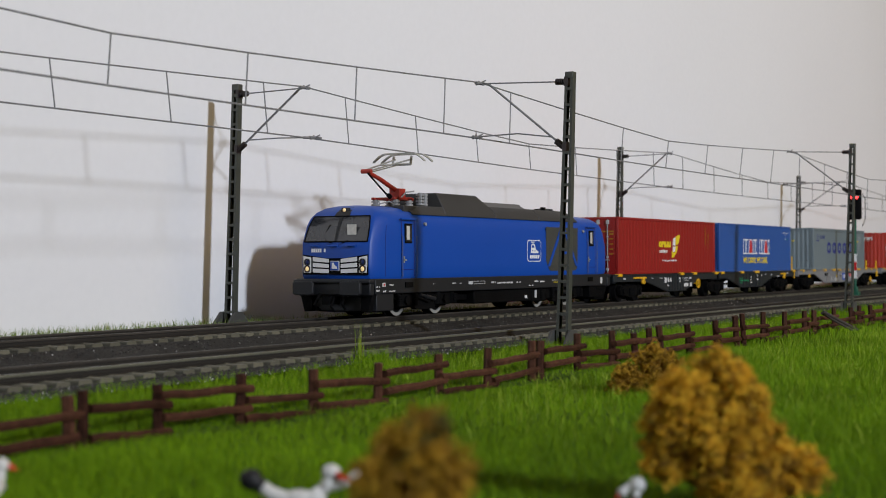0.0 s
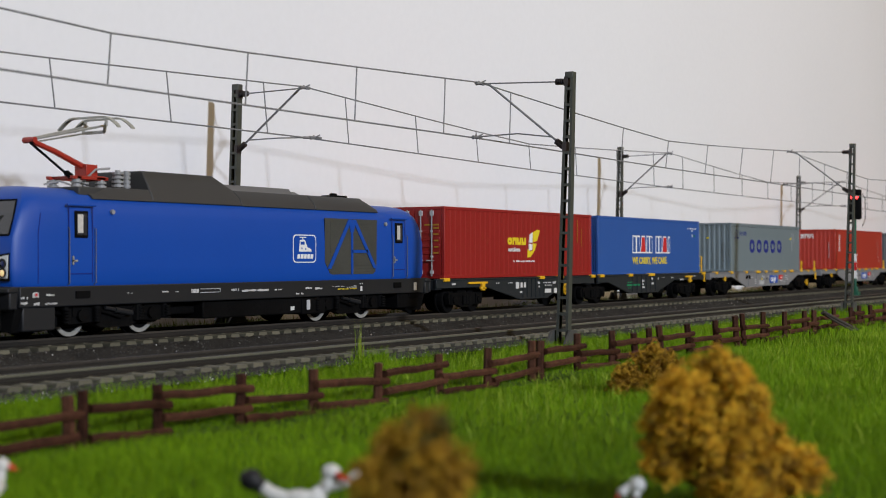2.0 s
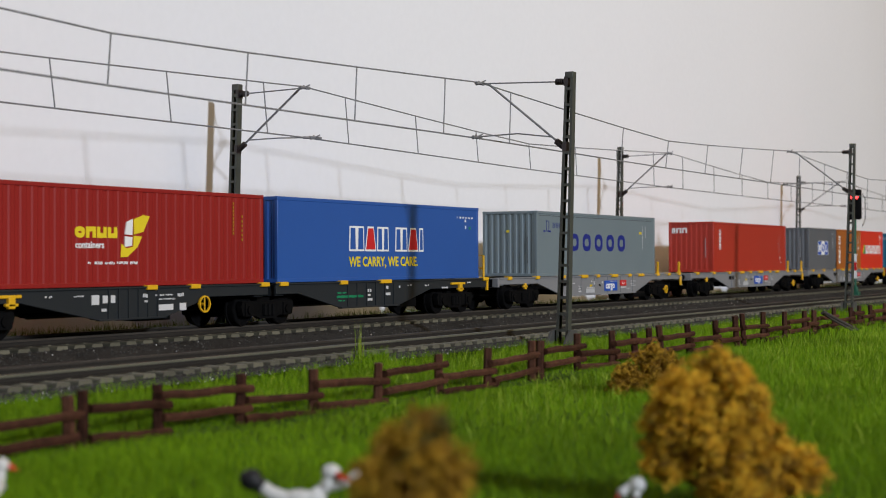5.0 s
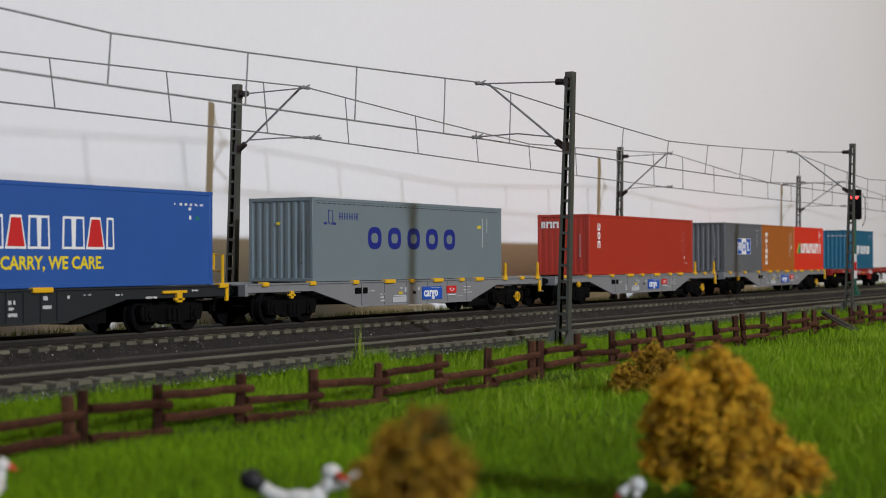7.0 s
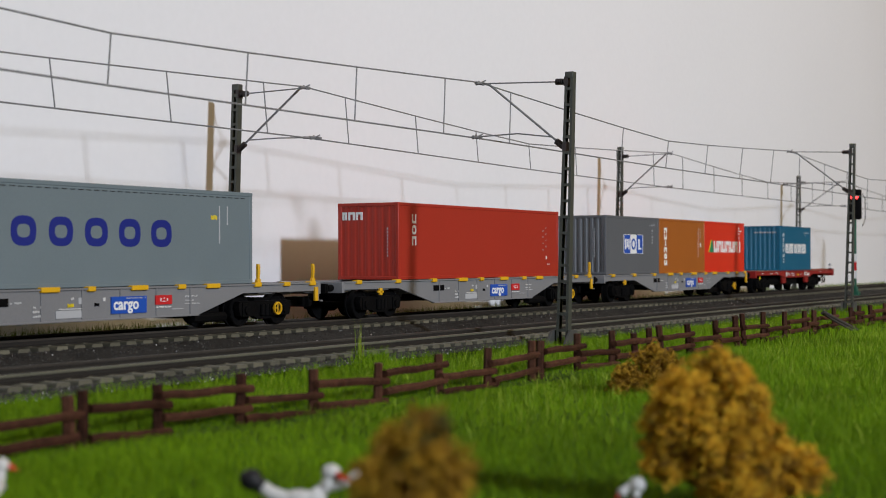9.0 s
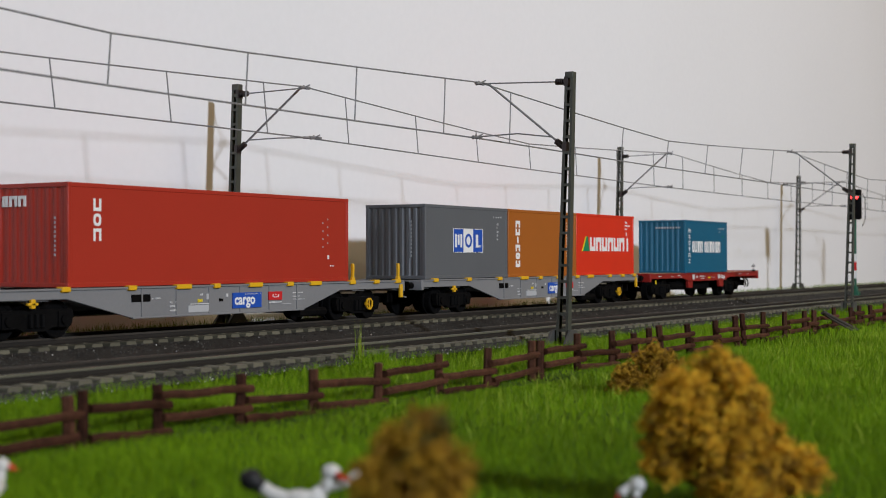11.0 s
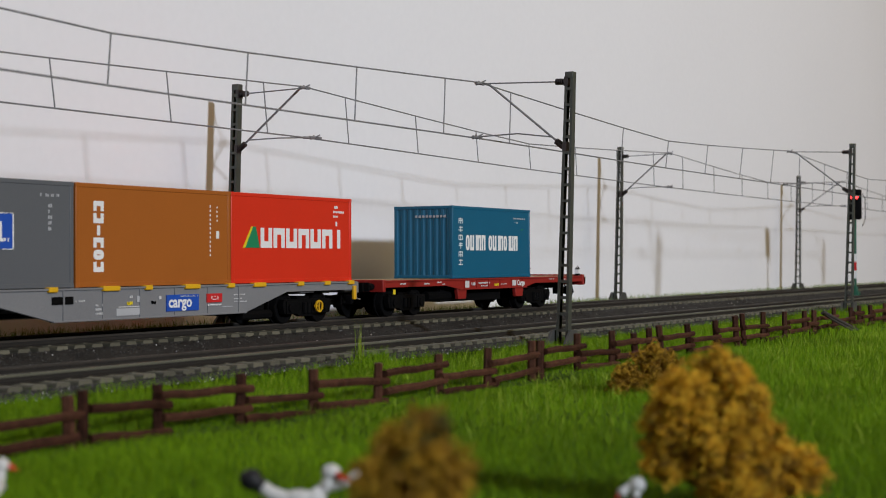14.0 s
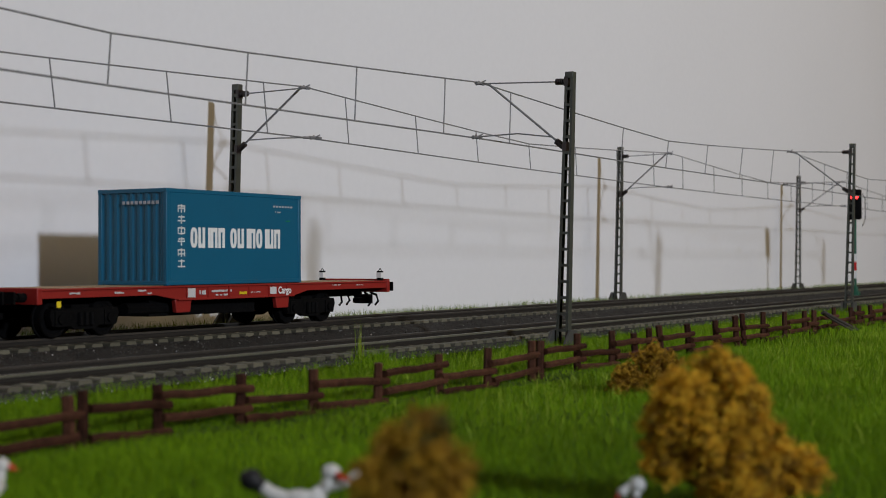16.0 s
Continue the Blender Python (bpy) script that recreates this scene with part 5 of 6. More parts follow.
# -- wagons --
def twist_lock(parent, x, w=3.2, y=-15.2):
    return part("load_clip", Build().box(x - w / 2, x + w / 2, y - 0.35, y + 2.0, 12.9, 14.35), M_YELLOW, parent, "yellow folding load clip", bevel=0.2)


def hand_wheel(parent, x, y, z, r):
    b = Build().ring((x, y, z), "y", r, r - 0.5, 0.3, 20).tube([(x, y, z), (x, y + 2.5, z)], 0.45, 6)
    for k in range(2):
        a = math.pi / 2 + k * math.pi
        b.tube([(x, y, z), (x + math.cos(a) * r * 0.9, y, z + math.sin(a) * r * 0.9)], 0.25, 5)
    return part("brake_wheel", b, M_YELLOW, parent, "yellow hand brake wheel", smooth=True)


def side_sill(mat, parent, x0, x1, bellies, top=13.9, sill=10.9, low=4.7):
    """Both long sides of a fish-bellied frame: slab, top flange and lower edge."""
    outline = [(x0, top), (x0, sill)]
    for a, b, c, d in bellies:
        outline += [(a, sill), (b, low), (c, low), (d, sill)]
    outline += [(x1, sill), (x1, top)]
    for s in (-1, 1):
        y0, y1 = (13.6, 14.6) if s > 0 else (-14.6, -13.6)
        part("side_sill", Build().prism(outline, "y", y0, y1), mat, parent, bevel=0.12)
        part("sill_flange", Build().box(x0, x1, min(s * 13.0, s * 15.1), max(s * 13.0, s * 15.1), top - 0.55, top + 0.02), mat, parent, bevel=0.1)
        for a, b, c, d in bellies:
            part("lower_flange", Build().box(b, c, min(s * 13.2, s * 14.95), max(s * 13.2, s * 14.95), low - 0.25, low + 0.3), mat, parent, bevel=0.1)
            for x in np.linspace(b + 4, c - 4, 6):
                part("rib", Build().box(x - 0.3, x + 0.3, min(s * 14.5, s * 14.9), max(s * 14.5, s * 14.9), low + 0.3, top - 0.5), mat, parent)


def container_wagon(x0):
    """A silver four-axle container wagon."""
    root = vehicle("container_wagon", x0, "silver grey container wagon with yellow load clips", "wagon", "container wagons of the train")
    side_sill(M_WAGON, root, -107.0, 107.0, [(-70.0, -43.5, 42.5, 65.0)])
    part("deck", Build().box(-106, 106, -3.5, 3.5, 9.6, 13.2).box(-106, -101, -13.6, 13.6, 10.4, 13.6).box(101, 106, -13.6, 13.6, 10.4, 13.6).box(-84, -76, -13.6, 13.6, 10.4, 13.4).box(74, 82, -13.6, 13.6, 10.4, 13.4)
         .box(-45, -41, -13.6, 13.6, 8, 13.4).box(-2, 2, -13.6, 13.6, 7, 13.4).box(41, 45, -13.6, 13.6, 8, 13.4), M_WAGON, root, "cross members of the frame", bevel=0.15)
    for x, w in ((-98, 3.4), (-71, 3.4), (-44, 3.4), (-21, 7.0), (-5, 3.0), (15, 7.0), (34, 3.4), (49, 6.5), (72, 3.4), (88, 3.4), (103.0, 3.4)):
        twist_lock(root, x, w)
    part("lifting_hook", Build().box(-84.0, -82.4, -15.4, -14.4, 8.6, 11.2).box(-85.2, -81.4, -15.4, -14.4, 9.4, 10.2), M_YELLOW, root, "yellow lifting lug", bevel=0.2)
    part("lifting_hook", Build().box(104.4, 106.2, -15.4, -14.4, 7.4, 12.4), M_YELLOW, root, "yellow lifting lug", bevel=0.2)
    part("end_step", Build().tube([(107.2, -14.4, 12.8), (107.2, -14.4, 7.6), (109.8, -14.4, 7.4)], 0.35, 5), M_WAGON, root, smooth=True)
    part("end_beam", Build().box(-108.4, -106.8, -14.8, 14.8, 9.8, 13.8), M_WAGON, root, bevel=0.2)
    part("end_beam", Build().box(106.8, 108.4, -14.8, 14.8, 9.8, 13.8), M_WAGON, root, bevel=0.2)
    buffers(root, -108.2, -1)
    buffers(root, 108.2, 1)
    bogie(root, -80.0, 20.7, 5.3)
    bogie(root, 79.0, 20.7, 5.3)
    hand_wheel(root, 82.2, -15.6, 5.6, 2.15)
    part("brake_gear", Build().box(-30, -10, -9, 9, 5.0, 9.0).tube([(-60, 4, 6), (60, 4, 6)], 0.7, 6).box(36, 58, -10, -2, 3.6, 8.2).tube([(42, -12, 3.6), (58, -12, 3.6)], 1.6, 8), M_BLACK, root, "black brake gear under the frame", smooth=True)
    blue = part("blue_panel", Build().box(3.2, 18.2, -15.02, -14.5, 6.2, 11.2), M_LOGOBLUE, root, "blue lettered panel")
    words("cargo", 4.9, M_WHITE, blue, (3.9, -15.06, 7.4), squeeze=0.99)
    marks(blue, M_DIM, -15.05, [(9.5, 17.6, 10.5, 10.9)])
    red = part("red_panel", Build().box(22.2, 29.6, -15.02, -14.5, 8.4, 11.2), M_REDPRINT, root, "small red panel with white emblem")
    marks(red, M_WHITE, -15.06, [(24.4, 27.4, 9.2, 9.5), (24.4, 27.4, 10.1, 10.4), (24.2, 24.6, 9.4, 10.2), (27.2, 27.6, 9.4, 10.2), (22.4, 29.4, 7.4, 7.9)])
    marks(root, M_PALE, -14.75, [(-27.0, -24.0, 8.6, 9.2), (-27.0, -24.0, 7.4, 8.0), (-27.0, -24.0, 6.2, 6.8), (-17.5, -8.5, 8.0, 8.25), (-35.0, -31.0, 10.0, 10.5), (0.0, 1.0, 10.0, 11.0), (36.0, 42.0, 10.4, 10.8), (36.0, 40.0, 9.2, 9.5), (36.0, 43.0, 8.2, 8.5), (-12.8, -11.6, 10.6, 11.4)])
    marks(root, M_DIM, -14.75, [(-18.5, -8.0, 5.6, 7.7), (-9.8, -8.2, 9.4, 11.2), (30.0, 35.0, 6.8, 7.05)], label="pale data panel")
    marks(root, M_BLACK, -14.75, [(-44.0, -35.8, 9.4, 11.6), (-3.4, -1.4, 8.6, 9.6)], label="black plate")
    marks(root, M_YPRINT, -14.78, [(-14.0, -11.5, 8.6, 9.6)], label="small yellow mark")
    return root


def stanchions(root):
    for x in (72.6, 103.6):
        part("end_stanchion", Build().box(x - 0.5, x + 0.5, -15.2, -14.2, 13.8, 20.4).box(x - 0.9, x + 0.9, -15.3, -14.1, 13.6, 15.4).box(x - 0.55, x + 0.55, -15.3, -14.4, 17.0, 19.9), M_YELLOW, root, "yellow upright stanchion", bevel=0.15)


WAGON = container_wagon(1098.5)
for x in (1328.6, 1558.0):
    again = copy_thing(WAGON, pose(x * MM, 0, 0))
    MOVERS.append(again)
    if x < 1400:
        stanchions(again)
stanchions(WAGON)


def twin_wagon():
    """An articulated dark wagon of two frames on three bogies."""
    root = vehicle("articulated_wagon", 830.5, "anthracite articulated container wagon with yellow fittings", "wagon")
    side_sill(M_WAGDARK, root, -153.0, -2.2, [(-112.0, -82.0, -53.0, -32.0)], sill=10.2, low=4.5)
    side_sill(M_WAGDARK, root, 2.2, 152.0, [(15.0, 41.0, 80.0, 104.0)], sill=10.2, low=4.5)
    for a in (-152.5, 2.8):
        part("deck", Build().box(a, a + 149, -4, 4, 9.0, 13.2).box(a, a + 5, -13.6, 13.6, 9.6, 13.5).box(a + 144, a + 149, -13.6, 13.6, 9.6, 13.5).box(a + 70, a + 74, -13.6, 13.6, 8, 13.4), M_WAGDARK, root, bevel=0.15)
    part("articulation_joint", Build().box(-5, 5, -8, 8, 7.0, 12.6), M_BLACK, root, bevel=0.3)
    buffers(root, -153, -1)
    buffers(root, 152, 1)
    for x, b in ((-126.5, 20.7), (0.0, 20.7), (126.0, 20.7)):
        bogie(root, x, b, 5.3)
    hand_wheel(root, -36.2, -15.6, 8.0, 2.7)
    for x in (-146, -60, -40, -4.5, 6, 42, 70, 148):
        twist_lock(root, x, 4.5 if x != 70 else 7.5)
    for x0, x1, lug in ((-128, -112, -115.5), (119, 130, 126.5)):
        part("lifting_bracket", Build().box(x0, x1, -15.5, -14.5, 11.6, 12.5).box(lug - 1.2, lug + 1.2, -15.6, -14.4, 8.8, 12.4).box(lug - 2.2, lug + 2.2, -15.6, -14.4, 9.4, 10.2), M_YELLOW, root, "yellow lifting bracket", bevel=0.2)
    part("end_handle", Build().tube([(150.0, -13.0, 13.6), (150.0, -13.0, 23.4), (150.0, -9.6, 23.8), (150.0, -9.2, 18.5), (150.0, -12.4, 18.0)], 0.5, 6).box(149.4, 150.8, -14.9, -14.3, 8.8, 14.0), M_YELLOW, root, "yellow end handle and step", smooth=True)
    part("brake_gear", Build().box(-60, -46, -10, 10, 3.4, 8.6).box(86, 100, -10, 10, 3.4, 8.6).tube([(-95, 3, 6), (95, 3, 6)], 0.7, 6), M_BLACK, root, smooth=True)
    marks(root, M_PALE, -14.75, [(-85.0, -82.0, 9.0, 11.8), (-80.5, -78.5, 9.4, 11.6), (-77.2, -75.4, 9.4, 11.6), (-81, -78, 7.0, 7.8), (-63.5, -61.5, 10.6, 11.8), (-63.5, -61.5, 9.2, 10.0), (-58.0, -50.0, 11.0, 11.5), (-57.0, -49.0, 9.8, 10.2), (-48.0, -45.0, 10.6, 11.7), (-57.0, -50.0, 6.6, 8.4),
                               (-47.0, -44.0, 6.4, 8.6), (-141.0, -138.0, 11.4, 12.2), (-103.0, -100.0, 11.4, 11.9), (-92.0, -88.0, 11.4, 11.8), (58.0, 60.5, 9.8, 11.0), (58.2, 60.0, 8.4, 9.2), (57.0, 61.5, 6.6, 7.6), (70.0, 73.0, 10.8, 12.0), (70.0, 74.0, 8.4, 9.4), (73.4, 74.6, 10.0, 10.8), (79.0, 80.6, 11.0, 12.0),
                               (86.0, 89.0, 11.8, 12.2), (99.0, 102.0, 11.4, 12.0), (112.0, 117.0, 10.2, 10.9), (133.0, 136.0, 12.0, 12.6)])
    marks(root, M_GPRINT, -14.76, [(38.0, 56.0, 8.0, 9.0), (38.0, 44.0, 9.6, 10.2), (39.0, 43.0, 6.8, 7.3)], label="green lettering bars")
    return root


twin_wagon()


def red_wagon():
    root = vehicle("flat_wagon", 1773.0, "short red brown flat wagon at the end of the train", "wagon")
    side_sill(M_WAGRED, root, -90.0, 88.0, [(-42.0, -32.0, 28.0, 36.0)], sill=11.2, low=9.6)
    part("deck", Build().box(-89, 87, -13.4, 13.4, 12.2, 13.6), M_WAGRED, root, "red brown deck", bevel=0.15)
    for k in range(7):
        part("deck_plank", Build().box(-80 + k * 23.5, -60 + k * 23.5, -12.8, 12.8, 13.6, 14.0), M_PLANK, root, "tan deck plank")
    part("centre_sill", Build().box(-88, 86, -4, 4, 8.2, 12.2), M_BLACK, root)
    for x in (-29.0, 22.0):
        for y0 in (-14.2, 12.6):
            part("drop_bracket", Build().prism([(x - 4, 10.0), (x + 4, 10.0), (x + 3.2, 5.6), (x - 3.2, 5.6)], "y", y0, y0 + 1.6), M_WAGRED, root, "red brown bracket", bevel=0.2)
    part("brake_gear", Build().box(-40, 12, -10, 10, 4.6, 9.6).tube([(-60, 3, 5.2), (66, 3, 5.2)], 0.7, 6).tube([(-50, -9, 7), (-28, -9, 7)], 2.0, 8), M_BLACK, root, "black brake gear", smooth=True)
    bogie(root, -70.0, 19.5, 5.3)
    bogie(root, 40.5 + 0.0, 21.0, 5.3)
    buffers(root, -90, -1)
    buffers(root, 88, 1)
    part("end_beam", Build().box(86.5, 88.5, -15.0, 15.0, 9.6, 14.6), M_WAGRED, root, bevel=0.25)
    part("end_beam", Build().box(-90.5, -88.5, -15.0, 15.0, 9.6, 14.2), M_WAGRED, root, bevel=0.25)
    for y in (-13.2, 13.2):
        lamp = part("tail_lamp", Build().box(83.6, 85.4, y - 0.9, y + 0.9, 14.0, 17.6).tube([(84.5, y - 0.7, 17.6), (84.5, y, 18.6), (84.5, y + 0.7, 17.6)], 0.2, 5), M_BLACK, root, "small tail lamp", bevel=0.15)
        part("lamp_plate", Build().box(83.5, 85.5, y - 1.0, y + 1.0, 15.0, 17.0), M_WHITE, lamp, "white lamp face")
        part("brake_hose", Build().tube([(88, y * 0.5, 9.4), (92, y * 0.5, 8.4), (93.4, y * 0.5, 6.0), (91.4, y * 0.5, 4.6)], 0.45, 6).tube([(84, y * 0.5, 9.4), (87.6, y * 0.5, 8.0), (88.2, y * 0.5, 5.6), (86.4, y * 0.5, 4.4)], 0.45, 6), M_BLACK, root, smooth=True)
    words("Cargo", 3.3, M_WHITE, root, (18.6, -14.9, 10.5), squeeze=0.9)
    marks(root, M_PALE, -14.75, [(14.4, 17.8, 10.4, 12.8), (-28.0, -24.0, 10.2, 13.0), (-22.0, -19.0, 11.0, 12.4), (-16.0, -6.0, 11.6, 12.3), (-14.0, -8.0, 10.4, 11.0), (4.0, 9.0, 11.0, 11.5), (-46.0, -44.0, 11.6, 12.2), (-60.0, -56.0, 12.0, 12.6), (-50.0, -46.0, 12.4, 13.0), (50.0, 56.0, 12.6, 13.0), (66.0, 71.0, 12.4, 12.8), (-78, -74, 12.2, 12.8)])
    marks(root, M_YPRINT, -14.77, [(-2.0, 2.0, 10.6, 11.6), (-83.0, -81.4, 8.6, 10.4)], label="small yellow mark")
    return root


red_wagon()

# ---- planting ----


def blades(name, x, y, z, length, width, mat, label, seed, lean=0.45):
    """Grass fibres, each a bent tapered strip."""
    rng = np.random.default_rng(seed)
    n = len(x)
    a = rng.random(n) * math.tau
    face = rng.random(n) * math.tau
    L = length * (0.55 + 0.75 * rng.random(n))
    W = width * (0.7 + 0.6 * rng.random(n))
    bend = L * lean * rng.random(n) * 1.4
    base = np.stack([x, y, z - 0.4], -1)
    side = np.stack([np.cos(face), np.sin(face), np.zeros(n)], -1) * W[:, None] * 0.5
    drift = np.stack([np.cos(a), np.sin(a), np.zeros(n)], -1)
    mid = base + drift * (bend * 0.35)[:, None] + np.array([0, 0, 1]) * (L * 0.58)[:, None]
    tip = base + drift * bend[:, None] + np.array([0, 0, 1]) * (L * (1 - 0.25 * (bend / L) ** 2))[:, None]
    v = np.stack([base - side, base + side, mid + side * 0.75, mid - side * 0.75, tip], 1).reshape(-1, 3) * MM
    o = np.arange(n) * 5
    tris = np.stack([np.stack([o, o + 1, o + 2], -1), np.stack([o, o + 2, o + 3], -1), np.stack([o + 3, o + 2, o + 4], -1)], 1).reshape(-1)
    me = bpy.data.meshes.new(name)
    me.vertices.add(n * 5)
    me.vertices.foreach_set("co", v.astype(np.float32).ravel())
    me.loops.add(n * 9)
    me.loops.foreach_set("vertex_index", tris.astype(np.int32))
    me.polygons.add(n * 3)
    me.polygons.foreach_set("loop_start", np.arange(n * 3, dtype=np.int32) * 3)
    me.update(calc_edges=True)
    me.validate()
    me.materials.append(mat)
    return tagged(new(name, me), label, "grass", kind="stuff")


def meadow(count, seed, x0, x1, y0, y1, power=1.0):
    rng = np.random.default_rng(seed)
    x = x0 + (x1 - x0) * rng.random(count) ** power
    y = y0 + (y1 - y0) * rng.random(count)
    return x, y


x, y = meadow(340000, 11, 105, 620, -300, -93, 1.45)
low = y < -94 + 2.0 * np.sin(x * 0.045)
x, y = x[low], y[low]
patch = np.sin(x * 0.05 + 0.7) * np.sin(y * 0.07) + np.sin(x * 0.021 - y * 0.033)
near_fence = 1 - 0.6 * np.exp(-((y + 144) / 7.0) ** 2)
blades("meadow_grass", x, y, ground_z(x, y), (3.1 + 0.6 * patch) * near_fence, 0.10, M_GRASS, "bright green model grass in front of the tracks", 12, 0.7)
x, y = meadow(75000, 13, 520, 1500, -420, -93, 1.4)
blades("distant_grass", x, y, ground_z(x, y), 3.2, 0.32, M_GRASS, "bright green model grass further along the layout", 14, 0.6)
x, y = meadow(22000, 15, 130, 1100, -104, -84.5, 1.3)
edge = -90.3 + 2.0 * np.sin(x * 0.06) + 1.5 * np.sin(x * 0.19)
x, y = x[y < edge], y[y < edge]
blades("verge_grass", x, y, ground_z(x, y), 4.0, 0.15, M_GRASS, "taller green grass along the ballast edge", 16)
x, y = meadow(13000, 17, 230, 1500, 27, 53.6, 1.2)
keep = np.sin(x * 0.035) + np.sin(x * 0.11 + 1) > -1.1
wx, wy = meadow(15000, 23, 215, 640, -290, -95, 0.8)
open_ground = np.abs(wy + 146) > 9
wx, wy = wx[open_ground], wy[open_ground]
blades("long_grass", wx, wy, ground_z(wx, wy), 4.6, 0.13, M_YELLOWGRASS, "scattered longer yellow green blades in the meadow", 24, 0.95)
blades("wall_grass", x[keep], y[keep], ground_z(x[keep], y[keep]), 4.0, 0.24, M_DRYGRASS, "sparse pale grass at the foot of the wall", 18)
rng = np.random.default_rng(19)
tx, ty = 340 + rng.normal(0, 0.7, 26), -86 + rng.normal(0, 0.7, 26)
blades("grass_tuft", tx, ty, ground_z(tx, ty), 10.5, 0.22, M_YELLOWGRASS, "tall yellow green tuft at the edge of the ballast", 20, 0.13)
tx, ty = 341 + rng.normal(0, 4.5, 420), -90 + rng.normal(0, 2.2, 420)
blades("grass_clump", tx, ty, ground_z(tx, ty), 5.4, 0.14, M_GRASS, "bushy green clump round the tall tuft", 25, 0.6)


def bush(x, y, lobes, count, mat_a, mat_b, label, seed, size):
    """A shrub of lichen: forked stems and many small curled lumps in lobes, with gaps. Lobes are (dx, dy, z, radius)."""
    rng = random.Random(seed)
    g = float(ground_z(np.array(x), np.array(y)))
    root = thing("shrub", x, y, g, label, "shrub", "ochre shrubs in the grass")
    stems = Build()
    for dx, dy, z, r in lobes:
        stems.tube([(rng.uniform(-1, 1), rng.uniform(-1, 1), -1.0), (dx * 0.4, dy * 0.4, z * 0.5), (dx, dy, z)], 0.7, 6, 0.35)
        for _ in range(7):
            d = Vector((rng.gauss(0, 1), rng.gauss(0, 1), rng.gauss(0, 1))).normalized() * r * 0.8
            stems.tube([(dx * 0.7, dy * 0.7, z * 0.75), (dx + d.x * 0.5, dy + d.y * 0.5, z + d.z * 0.4), (dx + d.x, dy + d.y, z + d.z)], 0.35, 5, 0.18)
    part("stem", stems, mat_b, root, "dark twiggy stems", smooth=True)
    # mat_b strands reach deeper; their darker colour paints shade into the gaps
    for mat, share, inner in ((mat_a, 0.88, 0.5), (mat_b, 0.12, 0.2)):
        b = Build()
        for _ in range(int(count * share)):
            dx, dy, z, r = rng.choices(lobes, [q[3] ** 2 for q in lobes])[0]
            d = Vector((rng.gauss(0, 1), rng.gauss(0, 1), rng.gauss(0, 1))).normalized()
            hole = noise.noise(d * 2.3 + Vector((dx, dy, z)))
            if hole < -0.12 and mat is mat_a:
                continue
            rad = r * (inner + (1.14 - inner) * rng.random() ** 0.8) * (1 + 0.45 * hole)
            p = Vector((dx, dy, z)) + d * rad
            if p.z < -0.5 or (mat is mat_a and noise.noise(p * 0.55) + 0.35 * noise.noise(p * 1.2) < 0.05):
                continue
            curl = Vector((rng.gauss(0, 1), rng.gauss(0, 1), rng.gauss(0, 1))).normalized()
            q = d.cross(curl)
            s = size * rng.uniform(0.6, 1.7)
            pts = [p - d * s * 1.2 - q * s * 0.5, p + q * s * 0.7, p + d * s * 0.7 + curl * s * 0.9, p + d * s * 1.1 - q * s * 0.9, p + d * s * 0.3 - q * s * 1.7]
            b.tube(pts, s * rng.uniform(0.11, 0.21), 4, s * 0.09)
        part("foliage", b, mat, root, "curled ochre lichen foliage" if mat is mat_a else "lichen inside the shrub, darkened to paint in shade", smooth=True)
    return root


# lobes of the large shrub: across, height and radius
LOBES = [(-1.7, 16.6, 2.7), (-5.6, 13.8, 3.0), (1.6, 13.4, 3.2), (-7.6, 10.0, 2.7), (-2.0, 9.6, 3.8), (2.8, 9.4, 2.9), (-7.2, 6.6, 1.9), (0.0, 5.2, 3.4), (3.6, 4.8, 2.7), (7.0, 5.6, 2.2), (9.6, 5.2, 1.7), (1.0, 1.4, 3.2)]
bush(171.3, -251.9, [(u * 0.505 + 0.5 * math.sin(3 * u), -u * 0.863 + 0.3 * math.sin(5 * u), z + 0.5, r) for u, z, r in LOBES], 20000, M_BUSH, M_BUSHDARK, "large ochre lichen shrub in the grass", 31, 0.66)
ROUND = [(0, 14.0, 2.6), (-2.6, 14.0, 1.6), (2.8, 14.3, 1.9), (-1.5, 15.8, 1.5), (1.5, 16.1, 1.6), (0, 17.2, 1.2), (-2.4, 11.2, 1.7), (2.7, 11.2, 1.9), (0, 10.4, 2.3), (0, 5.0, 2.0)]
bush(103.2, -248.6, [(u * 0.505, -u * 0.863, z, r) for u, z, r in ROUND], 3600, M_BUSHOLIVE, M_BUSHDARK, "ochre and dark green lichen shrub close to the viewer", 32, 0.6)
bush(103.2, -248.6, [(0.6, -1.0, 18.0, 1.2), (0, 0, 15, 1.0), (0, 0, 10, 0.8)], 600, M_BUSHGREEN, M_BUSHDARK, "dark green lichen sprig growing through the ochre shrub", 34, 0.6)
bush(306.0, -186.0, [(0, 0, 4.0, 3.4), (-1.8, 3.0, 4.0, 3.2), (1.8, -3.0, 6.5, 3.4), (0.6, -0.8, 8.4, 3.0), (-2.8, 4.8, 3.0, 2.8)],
     4600, M_BUSHOLIVE, M_BUSHDARK, "small olive lichen shrub behind the large one", 33, 0.75)


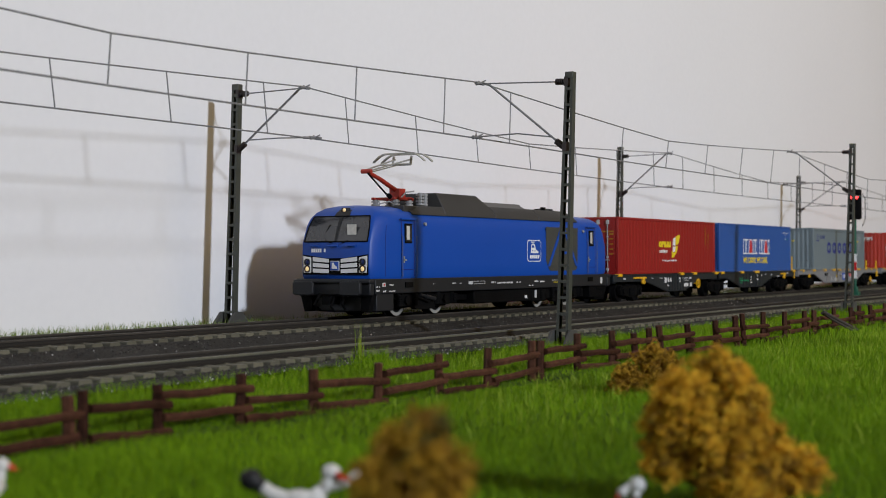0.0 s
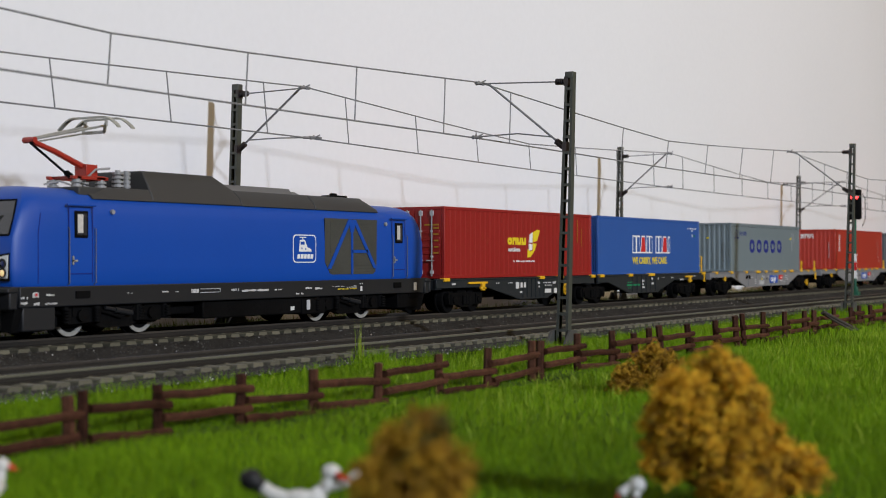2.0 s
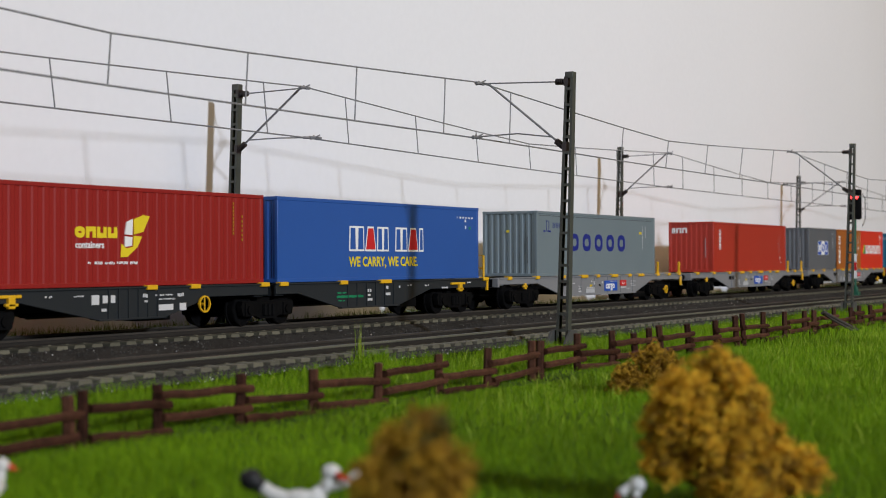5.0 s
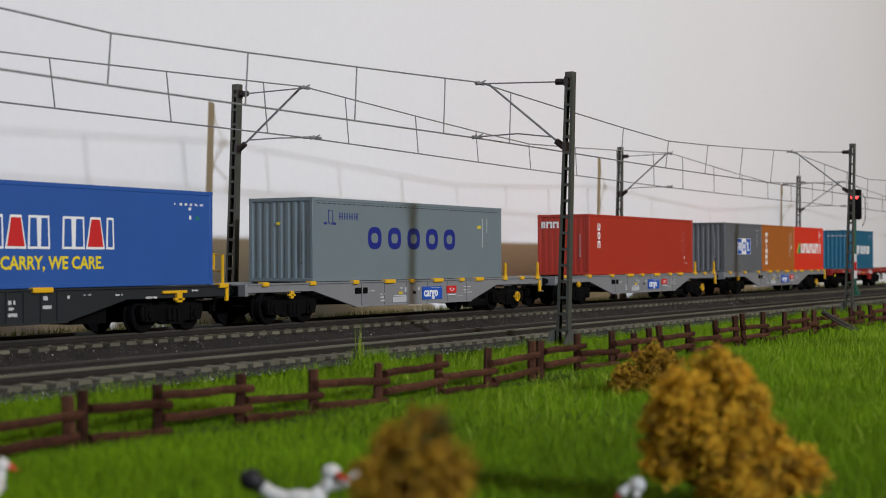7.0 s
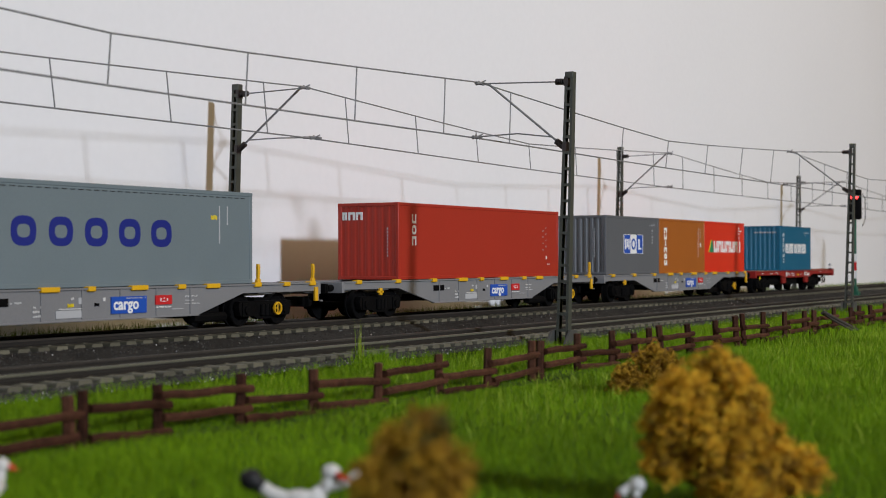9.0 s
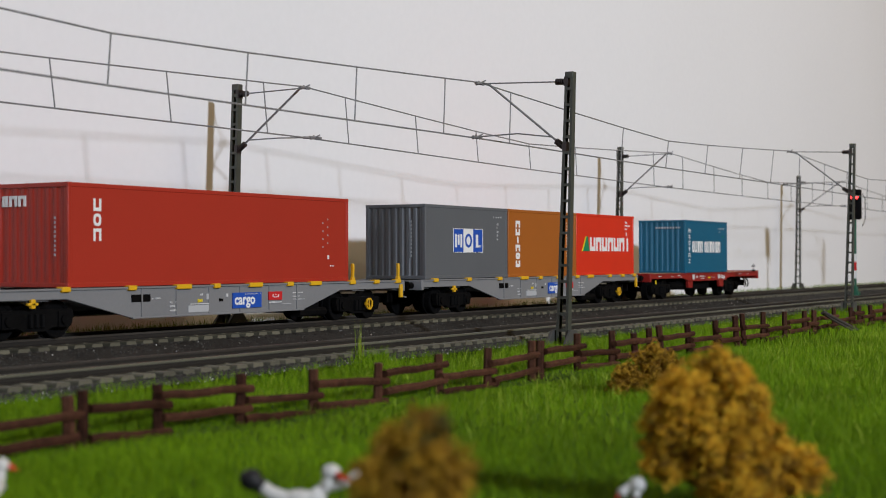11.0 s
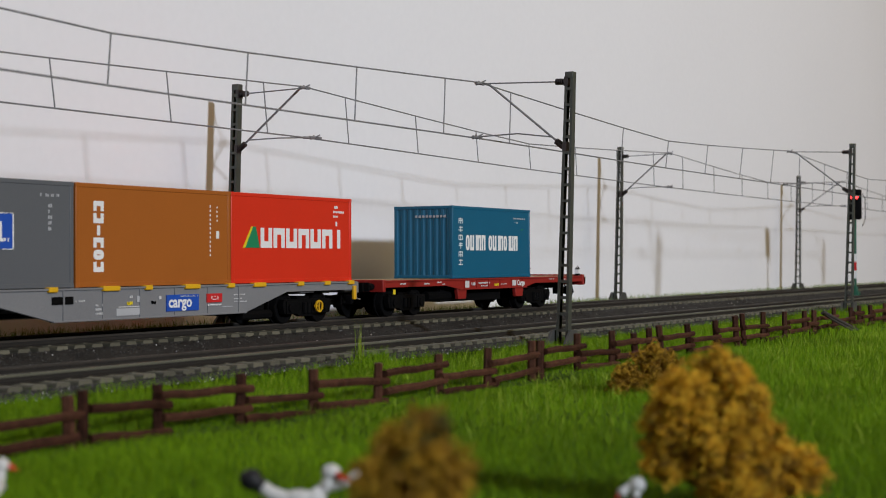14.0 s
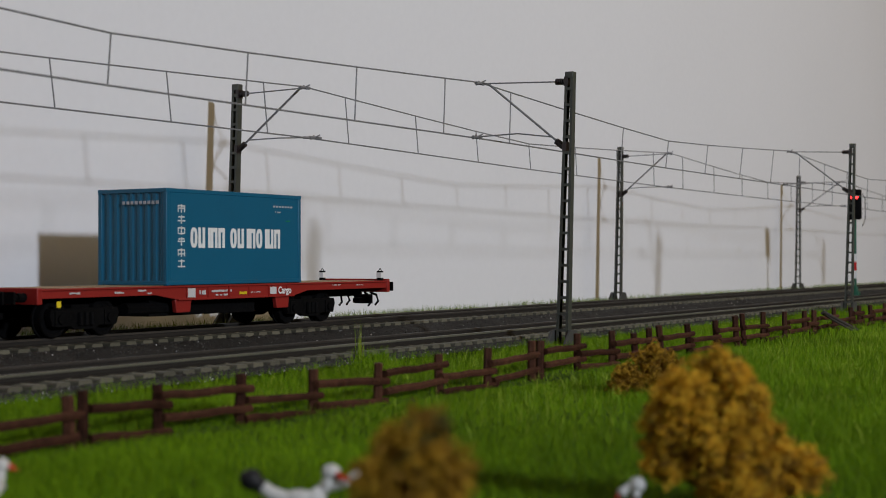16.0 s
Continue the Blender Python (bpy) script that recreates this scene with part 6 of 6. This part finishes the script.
# ---- bird figures ----
def bird(x, y, turn, label, low=0.0, spread=True, size=1.0, pecking=False):
    """A white stork figure with black tail and red bill, one joined mesh."""
    g = float(ground_z(np.array(x), np.array(y)))
    mats = [M_BIRD, M_BIRDDARK, M_BIRDRED]
    white, black, red = Build(), Build(), Build()
    if pecking:
        white.ball((1.0, 0, 4.4), 1.7, 1.1, 0.9, 1.0, 12, 8).tube([(0.4, 0, 4.6), (-1.2, 0, 3.8), (-2.0, 0, 3.0)], 0.8, 8, 0.7).ball((-2.0, 0, 2.9), 1.1, seg=10, rows=7)
        white.ball((0.7, -0.5, 2.4), 1.0, seg=10, rows=7)
        black.ball((2.8, 0.2, 4.0), 0.5, seg=8, rows=5)
        red.tube([(-2.8, 0, 2.4), (-3.6, 0, 1.0)], 0.45, 6, 0.2)
    else:
        white.tube([(-4.6, 0, 6.0), (-3.0, 0, 4.9), (-1.0, 0, 4.2), (1.2, 0, 4.3), (2.6, 0, 5.0)], 0.75, 10, 0.95).ball((0.0, 0, 4.4), 1.05, 1.9, 1.0, 0.9, 12, 8)
        white.tube([(2.2, 0, 4.8), (3.0, 0, 6.0), (3.3, 0, 7.0)], 0.75, 8, 0.6).ball((3.4, 0, 7.2), 0.95, 1.1, 0.9, 0.9, 10, 7)
        if spread:
            white.tube([(3.2, 0.6, 5.6), (5.0, 0.9, 6.0), (6.4, 1.0, 7.2)], 0.75, 8, 0.35)
        black.ball((-5.2, 0, 6.4), 1.25, 1.0, 0.8, 0.95, 10, 7).tube([(-5.4, 0, 6.6), (-4.0, 0, 5.6)], 0.9, 8)
        red.tube([(4.0, -0.5, 7.0), (5.8, -0.8, 6.2)], 0.45, 6, 0.15)
        if spread:
            black.ball((6.6, 1.0, 7.5), 0.4, seg=8, rows=5)
    for s in (-0.5, 0.5):
        red.tube([(0.2, s, 3.6), (0.1, s, -3.6 if pecking else -0.5)], 0.22, 6)
    v, f, slot = [], [], []
    for k, b in enumerate((white, black, red)):
        f += [tuple(i + len(v) for i in face) for face in b.f]
        slot += [k] * len(b.f)
        v += b.v
    me = bpy.data.meshes.new("stork_figure")
    me.from_pydata([(a * MM, b * MM, c * MM) for a, b, c in v], [], f)
    for m in mats:
        me.materials.append(m)
    me.polygons.foreach_set("material_index", slot)
    me.polygons.foreach_set("use_smooth", [True] * len(f))
    ob = new("stork_figure", me)
    ob.matrix_basis = pose(x * MM, y * MM, (g + low) * MM, 0, 0, turn) @ Matrix.Scale(size, 4)
    return tagged(ob, label, "figurine", "stork figures in the grass")


bird(138.6, -211.5, -59.7, "white stork figure with black tail feathers in the grass", low=-1.2, size=1.08)
bird(120.2, -180.5, 20.0, "white stork figure with red bill at the meadow edge", low=-0.5, spread=False)
bird(165.2, -241.8, -59.7, "small white stork figure with red legs in the grass", low=1.6, spread=False, size=0.58, pecking=True)


# ---- movement ----
def motions():
    times = [0.0, 0.1, 0.2, 0.4] + [0.5 * k for k in range(2, 32)] + [15.6, 15.8, 15.9, 16.0]
    for root in MOVERS:
        x0, z0 = root.location.x, root.location.z
        walk(root, [(t, pose(x0 - SPEED * MM * t, 0, z0)) for t in times])
    for ob in [o for root in MOVERS for o in root.children_recursive if o.name.startswith("wheelset")]:
        r = ob.location.z
        x0 = ob.location.x
        turn = math.degrees(SPEED * MM / r)
        walk(ob, [(k / 15, pose(x0, 0, r, 0, -turn * k / 15, 0)) for k in range(241)])


motions()
